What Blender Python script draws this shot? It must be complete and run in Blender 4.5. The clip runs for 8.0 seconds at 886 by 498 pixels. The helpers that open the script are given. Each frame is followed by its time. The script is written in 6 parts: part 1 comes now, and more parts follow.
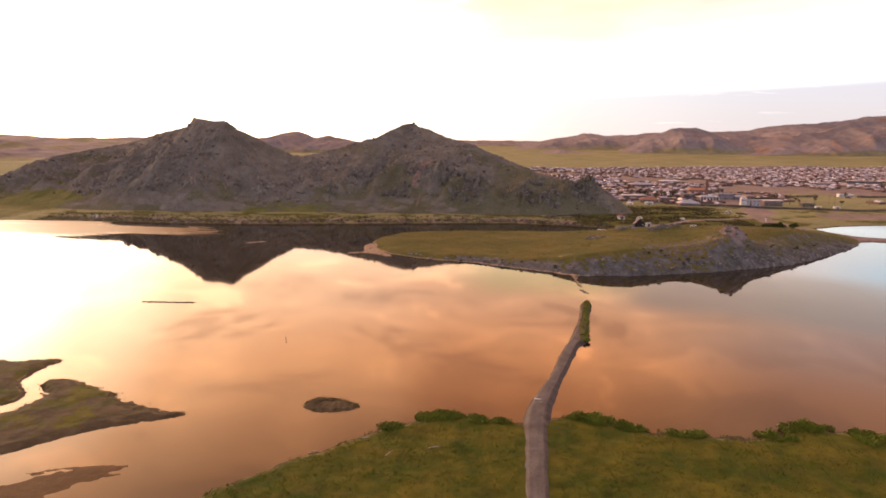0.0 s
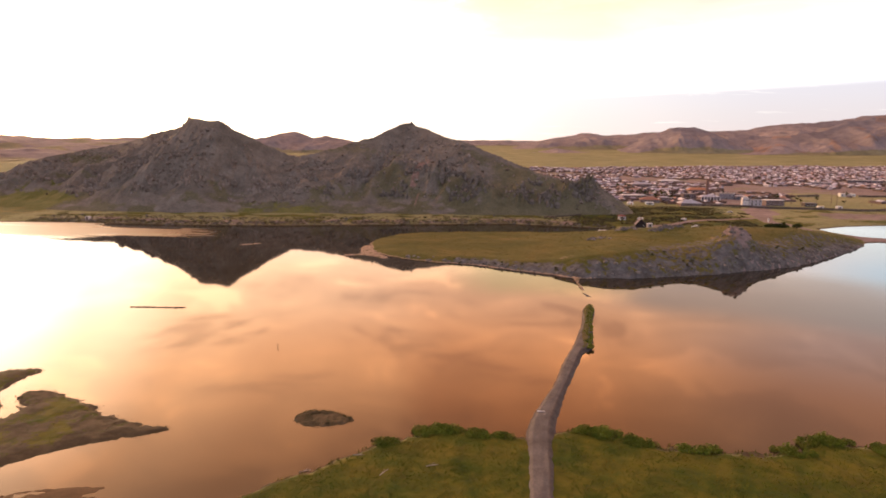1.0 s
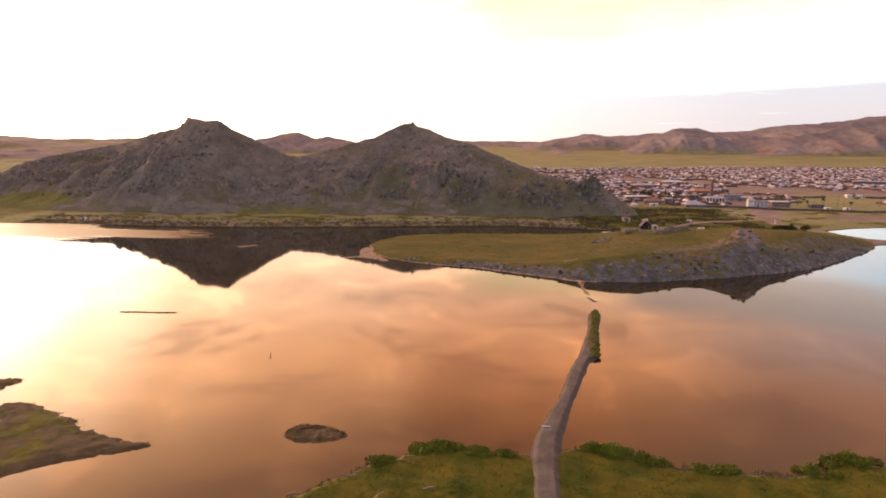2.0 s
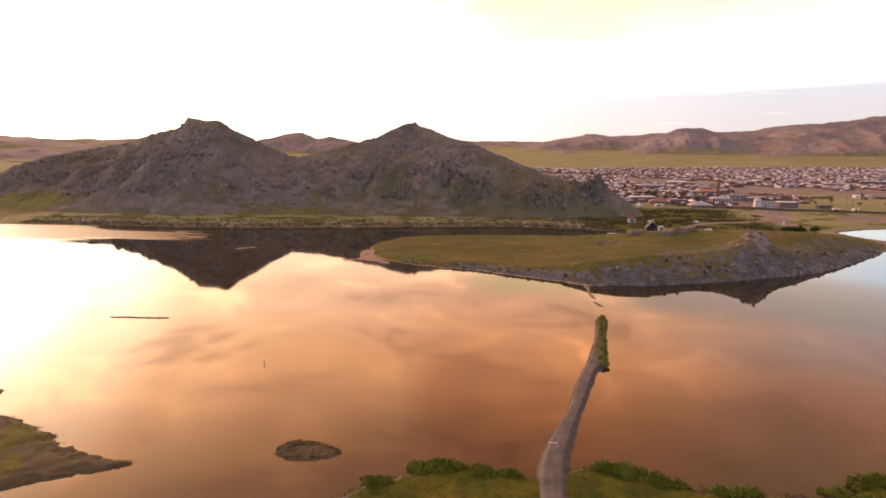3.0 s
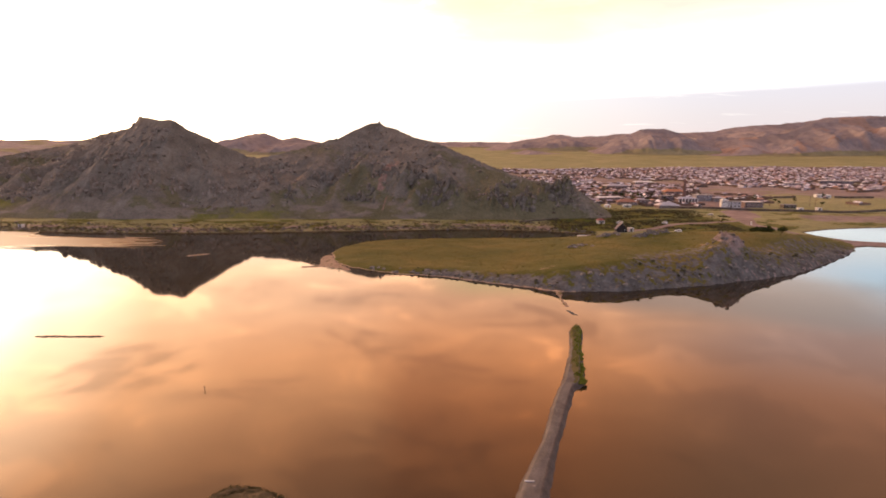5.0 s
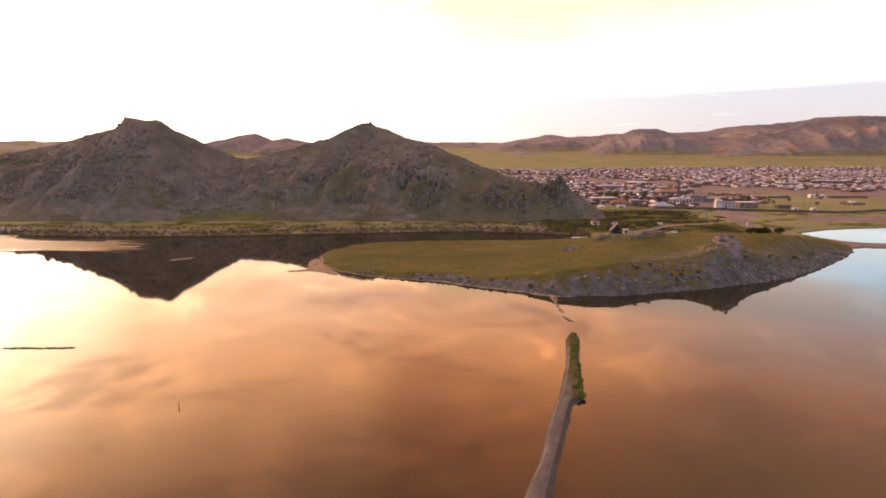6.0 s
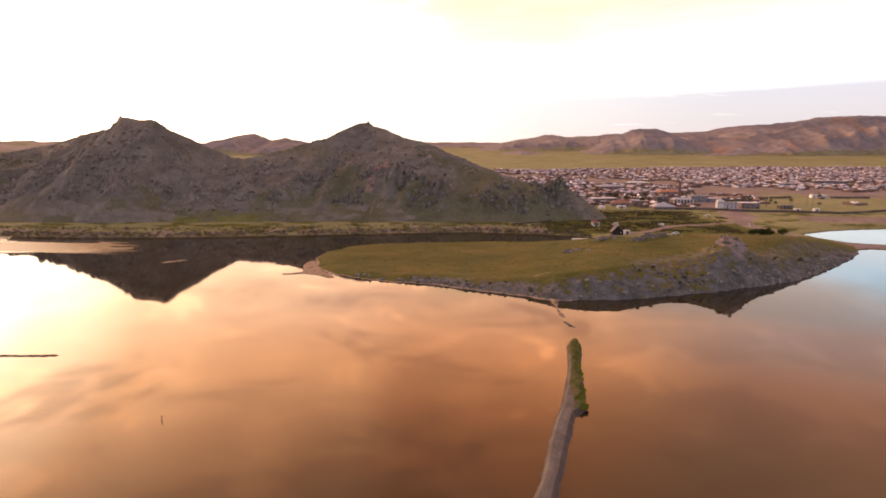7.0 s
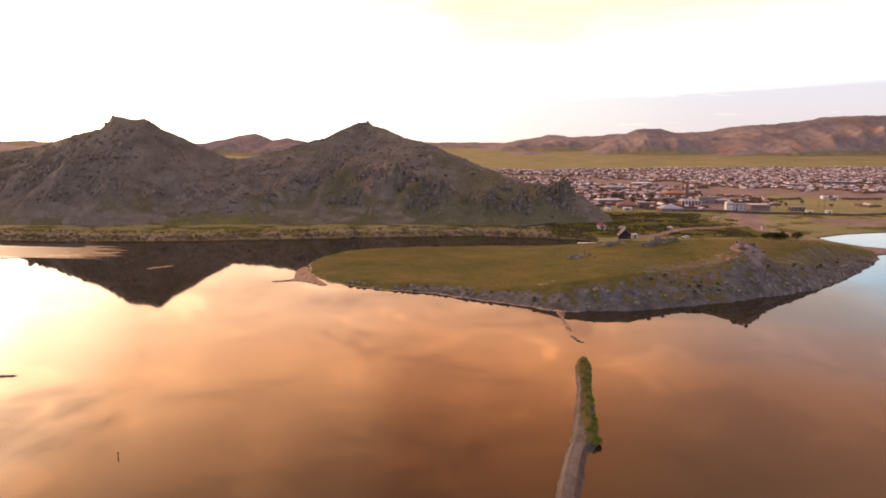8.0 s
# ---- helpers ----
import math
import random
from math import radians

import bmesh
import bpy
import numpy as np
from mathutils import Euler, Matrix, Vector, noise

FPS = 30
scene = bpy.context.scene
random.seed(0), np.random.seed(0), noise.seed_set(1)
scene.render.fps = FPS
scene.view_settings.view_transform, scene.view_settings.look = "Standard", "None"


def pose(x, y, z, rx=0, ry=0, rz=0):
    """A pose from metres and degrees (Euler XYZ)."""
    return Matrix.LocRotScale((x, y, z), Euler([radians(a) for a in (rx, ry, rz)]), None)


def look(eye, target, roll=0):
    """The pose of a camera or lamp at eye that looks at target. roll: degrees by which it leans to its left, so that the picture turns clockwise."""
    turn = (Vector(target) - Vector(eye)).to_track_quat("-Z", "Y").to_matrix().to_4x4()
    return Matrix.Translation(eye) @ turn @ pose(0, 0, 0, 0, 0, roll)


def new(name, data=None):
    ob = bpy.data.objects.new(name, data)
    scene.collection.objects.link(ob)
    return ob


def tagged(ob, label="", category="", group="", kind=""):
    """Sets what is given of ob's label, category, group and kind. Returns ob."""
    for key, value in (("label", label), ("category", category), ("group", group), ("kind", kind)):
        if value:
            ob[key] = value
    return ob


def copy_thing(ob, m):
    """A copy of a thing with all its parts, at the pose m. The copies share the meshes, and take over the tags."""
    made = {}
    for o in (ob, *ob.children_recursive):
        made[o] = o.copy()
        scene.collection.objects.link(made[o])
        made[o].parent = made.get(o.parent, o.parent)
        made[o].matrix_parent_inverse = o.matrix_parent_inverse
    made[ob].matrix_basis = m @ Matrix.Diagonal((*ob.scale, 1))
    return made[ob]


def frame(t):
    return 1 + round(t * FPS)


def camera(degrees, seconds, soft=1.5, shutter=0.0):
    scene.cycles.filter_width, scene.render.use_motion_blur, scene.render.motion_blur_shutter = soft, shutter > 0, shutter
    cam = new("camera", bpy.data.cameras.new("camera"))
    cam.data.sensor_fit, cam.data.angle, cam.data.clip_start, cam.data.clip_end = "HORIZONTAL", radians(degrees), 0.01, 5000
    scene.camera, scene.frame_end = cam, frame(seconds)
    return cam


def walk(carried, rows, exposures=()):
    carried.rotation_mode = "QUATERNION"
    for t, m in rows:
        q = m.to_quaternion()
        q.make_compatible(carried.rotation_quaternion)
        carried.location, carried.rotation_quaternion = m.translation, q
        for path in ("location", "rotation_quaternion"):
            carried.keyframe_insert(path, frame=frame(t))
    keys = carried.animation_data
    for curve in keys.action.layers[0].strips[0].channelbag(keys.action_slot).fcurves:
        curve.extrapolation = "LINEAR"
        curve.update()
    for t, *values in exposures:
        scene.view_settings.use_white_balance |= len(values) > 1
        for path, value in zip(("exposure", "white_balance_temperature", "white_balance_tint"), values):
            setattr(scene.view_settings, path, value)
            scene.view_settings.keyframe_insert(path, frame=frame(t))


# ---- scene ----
cam = camera(71.8, 8.0, soft=1.8)
PATH = [
    (0, (1.244, -0.642, 47.528), (1.0, 1.316, 47.202), 0.7),
    (0.5, (0.879, 2.273, 47.447), (0.64, 4.232, 47.121), 0.6),
    (1, (0.581, 5.251, 47.371), (0.342, 7.21, 47.045), 0.6),
    (1.5, (0.461, 8.422, 47.2), (0.219, 10.381, 46.876), 0.6),
    (3, (-0.144, 17.658, 46.926), (-0.399, 19.615, 46.603), 0.6),
    (3.5, (-0.076, 20.652, 46.999), (-0.337, 22.608, 46.676), 0.5),
    (4, (-0.115, 23.784, 47.066), (-0.363, 25.742, 46.743), 0.4),
    (4.5, (-0.236, 27.34, 46.703), (-0.419, 29.306, 46.383), 0.5),
    (5, (-0.484, 30.1, 46.617), (-0.635, 32.068, 46.298), 0.5),
    (6.5, (-0.458, 39.36, 46.699), (-0.583, 41.331, 46.381), 0.4),
    (7, (-0.22, 42.594, 46.677), (-0.346, 44.564, 46.359), 0.4),
    (7.3, (0.04, 51.2, 46.36), (-0.09, 53.17, 46.044), 0.4),
    (7.5, (0.156, 52.644, 46.346), (0.024, 54.614, 46.03), 0.5),
    (8, (0.282, 55.6, 46.788), (0.147, 57.57, 46.47), 0.4),
]
walk(cam, [(t, look(eye, target, roll)) for t, eye, target, roll in PATH])

# ---------------------------------------------------------------- light
world = bpy.data.worlds.new("dusk_sky")
scene.world = world
world.use_nodes = True
SUN_AZ, SUN_EL = -50.0, 10.0          # degrees left of the +y axis, degrees up


def sky_nodes():
    nt = world.node_tree
    nt.nodes.clear()
    N, L = nt.nodes.new, nt.links.new

    def math_node(op, a, b=None, clamp=False):
        n = N("ShaderNodeMath")
        n.operation, n.use_clamp = op, clamp
        for i, v in enumerate((a, b)):
            if v is None:
                continue
            if isinstance(v, (int, float)):
                n.inputs[i].default_value = v
            else:
                L(v, n.inputs[i])
        return n.outputs[0]

    def ramp(fac, stops, lo=0.0, hi=1.0):
        r = N("ShaderNodeValToRGB")
        m = N("ShaderNodeMapRange")
        m.inputs["From Min"].default_value, m.inputs["From Max"].default_value = lo, hi
        L(fac, m.inputs["Value"])
        L(m.outputs[0], r.inputs[0])
        el = r.color_ramp.elements
        while len(el) < len(stops):
            el.new(0.5)
        for e, (p, c) in zip(el, stops):
            e.position = (p - lo) / (hi - lo)
            e.color = (*c, 1)
        r.color_ramp.interpolation = "EASE"
        return r.outputs[0]

    def mix(kind, fac, a, b):
        n = N("ShaderNodeMix")
        n.data_type, n.blend_type = "RGBA", kind
        n.clamp_factor = True
        for s, v in ((n.inputs[0], fac), (n.inputs[6], a), (n.inputs[7], b)):
            if isinstance(v, (int, float)):
                s.default_value = v
            elif isinstance(v, tuple):
                s.default_value = (*v, 1)
            else:
                L(v, s)
        return n.outputs[2]

    tc = N("ShaderNodeTexCoord").outputs["Generated"]
    sep = N("ShaderNodeSeparateXYZ")
    L(tc, sep.inputs[0])
    x, y, z = sep.outputs
    el = math_node("MULTIPLY", math_node("ARCSINE", z), 57.2958)
    az = math_node("MULTIPLY", math_node("ARCTAN2", x, y), 57.2958)

    # clouds lie on a flat deck: the ray meets it at xy / z
    zz = math_node("ADD", math_node("MAXIMUM", z, 0.0), 0.10)
    comb = N("ShaderNodeCombineXYZ")
    L(math_node("DIVIDE", x, zz), comb.inputs[0])
    L(math_node("DIVIDE", y, zz), comb.inputs[1])

    def cloud(scale, detail, rough, shift, stretch=1.0):
        mp = N("ShaderNodeMapping")
        mp.inputs["Location"].default_value = (shift, shift * 0.7, 0)
        mp.inputs["Rotation"].default_value = (0, 0, radians(24))
        mp.inputs["Scale"].default_value = (scale, scale * stretch, scale)
        L(comb.outputs[0], mp.inputs[0])
        n = N("ShaderNodeTexNoise")
        n.inputs["Scale"].default_value = 1.0
        n.inputs["Detail"].default_value = detail
        n.inputs["Roughness"].default_value = rough
        n.inputs["Distortion"].default_value = 0.5
        L(mp.outputs[0], n.inputs["Vector"])
        return n.outputs["Fac"]

    # cloud-lit sky by elevation (values up to 6, ramp holds a sixth)
    S = 6.0

    def c(r, g, b):
        return (r / S, g / S, b / S)
    glow = ramp(el, [(0, c(2.3, 2.1, 1.8)), (5, c(2.5, 2.2, 1.8)), (9, c(2.5, 1.55, 1.05)), (11, c(2.9, 1.62, 0.92)), (13, c(3.1, 1.6, 0.86)), (20, c(4.9, 2.0, 0.74)), (28, c(3.3, 1.22, 0.42)),
                     (36, c(1.8, 0.82, 0.38)), (46, c(0.9, 0.44, 0.25)), (60, c(0.5, 0.42, 0.45)), (90, c(0.42, 0.42, 0.5))], 0, 90)
    right = ramp(el, [(0, c(1.5, 1.4, 1.4)), (7, c(1.28, 1.34, 1.40)), (9.5, c(1.04, 1.32, 1.56)), (12, c(1.08, 0.98, 1.0)), (14.5, c(1.4, 0.84, 0.68)),
                      (20, c(1.6, 0.66, 0.34)), (28, c(1.6, 0.72, 0.36)), (36, c(1.28, 0.66, 0.34)), (46, c(0.8, 0.42, 0.25)), (60, c(0.5, 0.42, 0.45)), (90, c(0.42, 0.42, 0.5))], 0, 90)
    lift = math_node("MULTIPLY", ramp(el, [(11, (0, 0, 0)), (18, (1, 1, 1))], 0, 90), 8.0)
    wr = ramp(math_node("ADD", math_node("ADD", az, lift), math_node("MULTIPLY", cloud(0.5, 3, 0.5, 3.0), 10.0)), [(15, (0, 0, 0)), (38, (1, 1, 1))], -10, 60)
    front = mix("MIX", wr, glow, right)
    # a flat bank of lavender cloud low in the east, its upper edge rising eastwards
    edge = math_node("SUBTRACT", math_node("MULTIPLY", az, 0.03), el)
    edge = math_node("ADD", edge, math_node("MULTIPLY", cloud(0.25, 4, 0.6, 9.0), 0.5))
    bank = math_node("MULTIPLY", ramp(edge, [(-4.85, (0, 0, 0)), (-3.9, (1, 1, 1))], -8, 2), ramp(az, [(-25, (0, 0, 0)), (-8, (0.72,) * 3), (6, (0.94,) * 3), (22, (1, 1, 1))], -40, 60))
    front = mix("MIX", bank, front, ramp(el, [(0, c(0.78, 0.65, 0.68)), (2.5, c(0.70, 0.62, 0.70)), (6, c(0.72, 0.66, 0.76))], 0, 20))
    wisp = ramp(cloud(1.1, 5, 0.6, 21.0, 2.5), [(0.60, (0, 0, 0)), (0.70, (0.5,) * 3)], 0.2, 0.9)
    front = mix("MIX", math_node("MULTIPLY", wisp, bank), front, c(1.05, 0.98, 0.98))
    # towards the sun: brighter and yellower, with a broad orange skirt
    dot = N("ShaderNodeVectorMath")
    dot.operation = "DOT_PRODUCT"
    L(tc, dot.inputs[0])
    a, e = radians(SUN_AZ), radians(SUN_EL)
    dot.inputs[1].default_value = (math.sin(a) * math.cos(e), math.cos(a) * math.cos(e), math.sin(e))
    near_sun = ramp(dot.outputs["Value"], [(0.5, (0, 0, 0)), (0.70, (0.02, 0.010, 0.005)), (0.80, (0.06, 0.032, 0.016)), (0.88, (0.14, 0.075, 0.036)), (0.94, (0.28, 0.165, 0.085)), (0.975, (0.55, 0.42, 0.28)), (1.0, (1, 0.95, 0.8))], 0.5, 1.0)
    # broken cloud: bright gaps and darker bellies
    n1 = cloud(0.55, 4, 0.5, 1.3, 1.15)
    n2 = cloud(2.7, 6, 0.6, 7.7, 1.2)
    body = ramp(math_node("ADD", math_node("MULTIPLY", n1, 0.52), math_node("MULTIPLY", n2, 0.48)), [(0.39, (0.64, 0.61, 0.61)), (0.46, (0.87, 0.86, 0.86)), (0.52, (0.99, 0.98, 0.97)), (0.575, (1.42, 1.40, 1.34))], 0.2, 0.8)
    calm = math_node("SUBTRACT", 1.0, math_node("MULTIPLY", wr, 0.6))
    front = mix("MULTIPLY", math_node("MULTIPLY", ramp(el, [(7, (0, 0, 0)), (13, (1, 1, 1))], 0, 90), calm), front, body)
    # high in the north a thin yellow cloud, and a pinkish one beside it
    drift = math_node("MULTIPLY", math_node("SUBTRACT", cloud(0.7, 5, 0.55, 31.0), 0.5), 14.0)
    yellow = math_node("MULTIPLY", ramp(math_node("ADD", az, drift), [(-9, (0, 0, 0)), (-1, (1, 1, 1)), (6, (1, 1, 1)), (13, (0, 0, 0))], -20, 60), ramp(math_node("ADD", el, math_node("MULTIPLY", drift, 0.12)), [(8.2, (0, 0, 0)), (10.0, (1, 1, 1)), (12.4, (1, 1, 1)), (14, (0, 0, 0))], 0, 90))
    front = mix("MIX", math_node("MULTIPLY", yellow, 0.8), front, c(1.7, 1.25, 0.56))
    pink = math_node("MULTIPLY", ramp(math_node("ADD", az, drift), [(6, (0, 0, 0)), (12, (1, 1, 1)), (28, (1, 1, 1)), (36, (0, 0, 0))], -20, 60), ramp(math_node("ADD", el, math_node("MULTIPLY", drift, 0.12)), [(9.6, (0, 0, 0)), (10.8, (1, 1, 1)), (12.8, (1, 1, 1)), (15, (0, 0, 0))], 0, 90))
    front = mix("MIX", math_node("MULTIPLY", pink, 0.8), front, c(1.12, 0.86, 0.74))
    # a darker orange bank with a ragged western edge
    west = ramp(math_node("ADD", az, math_node("MULTIPLY", cloud(0.9, 5, 0.55, 14.0), 16.0)), [(-6, (0, 0, 0)), (0, (1, 1, 1))], -20, 20)
    high = ramp(el, [(10.5, (0, 0, 0)), (13, (1, 1, 1)), (21, (1, 1, 1)), (28, (0, 0, 0))], 0, 90)
    front = mix("MULTIPLY", math_node("MULTIPLY", math_node("MULTIPLY", west, high), math_node("SUBTRACT", 1.0, wr)), front, (0.90, 0.84, 0.78))
    upper = ramp(el, [(17, (0, 0, 0)), (25, (1, 1, 1)), (44, (1, 1, 1)), (60, (0, 0, 0))], 0, 90)
    front = mix("MULTIPLY", math_node("MULTIPLY", math_node("MULTIPLY", west, upper), math_node("SUBTRACT", 1.0, math_node("MULTIPLY", wr, 0.75))), front, (0.76, 0.64, 0.54))
    # behind: dusk blue
    wf = ramp(y, [(-0.35, (0, 0, 0)), (0.35, (1, 1, 1))], -1, 1)
    back = ramp(el, [(0, c(0.86, 0.72, 0.86)), (14, c(0.76, 0.68, 0.86)), (90, c(0.46, 0.42, 0.5))], 0, 90)
    sky = mix("MIX", wf, back, front)
    scaled = mix("MULTIPLY", 1.0, sky, (S, S, S))
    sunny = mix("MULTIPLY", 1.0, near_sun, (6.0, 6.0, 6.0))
    total = mix("ADD", 1.0, scaled, sunny)
    # clear air above the clouds
    nish = N("ShaderNodeTexSky")
    nish.sky_type, nish.sun_disc = "NISHITA", False
    nish.sun_elevation, nish.sun_rotation = radians(SUN_EL), radians(SUN_AZ)
    bg0, bg1, add, out = N("ShaderNodeBackground"), N("ShaderNodeBackground"), N("ShaderNodeAddShader"), N("ShaderNodeOutputWorld")
    L(nish.outputs[0], bg0.inputs[0])
    bg0.inputs[1].default_value = 0.05
    L(total, bg1.inputs[0])
    bg1.inputs[1].default_value = 1.0
    L(bg0.outputs[0], add.inputs[0])
    L(bg1.outputs[0], add.inputs[1])
    L(add.outputs[0], out.inputs[0])


sky_nodes()
sun_data = bpy.data.lights.new("sun", "SUN")
sun_data.energy, sun_data.angle, sun_data.color = 1.1, radians(8), (1.0, 0.62, 0.36)
sun = new("sun", sun_data)
_a, _e = radians(SUN_AZ), radians(SUN_EL)
sun.matrix_world = look((math.sin(_a) * math.cos(_e) * 300, math.cos(_a) * math.cos(_e) * 300, math.sin(_e) * 300 + 60), (0, 0, 60))


# ---------------------------------------------------------------- noise in numpy
def _hash(ix, iy, seed):
    h = (ix.astype(np.int64) * 374761393 + iy.astype(np.int64) * 668265263 + seed * 2147483647) & 0xFFFFFFFF
    h = ((h ^ (h >> 13)) * 1274126177) & 0xFFFFFFFF
    return ((h ^ (h >> 16)) & 0xFFFF) / 65535.0


def vnoise(x, y, seed=0):
    """Smooth noise, -1 to 1."""
    ix, iy = np.floor(x), np.floor(y)
    fx, fy = x - ix, y - iy
    out = 0.0
    for dx in (0, 1):
        for dy in (0, 1):
            ang = _hash(ix + dx, iy + dy, seed) * 2 * np.pi
            g = np.cos(ang) * (fx - dx) + np.sin(ang) * (fy - dy)
            u, v = np.abs(fx - dx), np.abs(fy - dy)
            out = out + g * (1 - u * u * u * (u * (u * 6 - 15) + 10)) * (1 - v * v * v * (v * (v * 6 - 15) + 10))
    return out * 1.5


def fbm(x, y, octaves=4, seed=0, gain=0.5):
    s, a, f = 0.0, 1.0, 1.0
    for i in range(octaves):
        s, a, f = s + a * vnoise(x * f, y * f, seed + i * 17), a * gain, f * 2.03
    return s


def ridged(x, y, octaves=4, seed=0, gain=0.55):
    s, a, f = 0.0, 1.0, 1.0
    for i in range(octaves):
        s, a, f = s + a * (1 - 2 * np.abs(vnoise(x * f, y * f, seed + i * 17))), a * gain, f * 2.1
    return s


def cells(x, y, seed=0):
    """Distance to the nearest scattered point, and that point's random number."""
    ix, iy = np.floor(x), np.floor(y)
    best, rnd = np.full(x.shape, 9.0), np.zeros(x.shape)
    for dx in (-1, 0, 1):
        for dy in (-1, 0, 1):
            px = ix + dx + _hash(ix + dx, iy + dy, seed)
            py = iy + dy + _hash(ix + dx, iy + dy, seed + 5)
            d = np.hypot(px - x, py - y)
            near = d < best
            best = np.where(near, d, best)
            rnd = np.where(near, _hash(ix + dx, iy + dy, seed + 9), rnd)
    return best, rnd


def smooth(a, b, v):
    t = np.clip((v - a) / (b - a), 0, 1)
    return t * t * (3 - 2 * t)


def curve_points(knots, steps=8, closed=True):
    """A soft line through a few knots (Catmull-Rom)."""
    p = np.array(knots, float)
    n = len(p)
    out = []
    for i in range(n if closed else n - 1):
        a, b, c2, d = (p[(i + k) % n] if closed else p[min(max(i + k, 0), n - 1)] for k in (-1, 0, 1, 2))
        for k in range(steps):
            t = k / steps
            out.append(0.5 * (2 * b + (c2 - a) * t + (2 * a - 5 * b + 4 * c2 - d) * t * t + (3 * b - a - 3 * c2 + d) * t ** 3))
    if not closed:
        out.append(p[-1])
    return np.array(out)


def inside_by(x, y, poly):
    """Metres inside (+) or outside (-) a closed outline."""
    x, y = np.asarray(x, float), np.asarray(y, float)
    lo, hi = poly.min(0) - 60, poly.max(0) + 60
    res = np.full(x.shape, -60.0)
    box = (x > lo[0]) & (x < hi[0]) & (y > lo[1]) & (y < hi[1])
    if not box.any():
        return res
    px, py = x[box], y[box]
    d2, odd = np.full(px.shape, 1e9), np.zeros(px.shape, bool)
    for (ax, ay), (bx, by) in zip(poly, np.roll(poly, -1, 0)):
        ex, ey = bx - ax, by - ay
        t = np.clip(((px - ax) * ex + (py - ay) * ey) / (ex * ex + ey * ey + 1e-9), 0, 1)
        d2 = np.minimum(d2, (px - ax - t * ex) ** 2 + (py - ay - t * ey) ** 2)
        if ay != by:
            odd ^= ((ay > py) != (by > py)) & (px < ex * (py - ay) / (by - ay) + ax)
    res[box] = np.where(odd, 1, -1) * np.sqrt(d2)
    return res


def along(x, y, line):
    """Metres from an open line, and how far along it (0 to 1)."""
    x, y = np.asarray(x, float), np.asarray(y, float)
    best, where = np.full(x.shape, 1e9), np.zeros(x.shape)
    n = len(line) - 1
    for i in range(n):
        (ax, ay), (bx, by) = line[i], line[i + 1]
        ex, ey = bx - ax, by - ay
        t = np.clip(((x - ax) * ex + (y - ay) * ey) / (ex * ex + ey * ey + 1e-9), 0, 1)
        d = np.hypot(x - ax - t * ex, y - ay - t * ey)
        where = np.where(d < best, (i + t) / n, where)
        best = np.minimum(best, d)
    return best, where


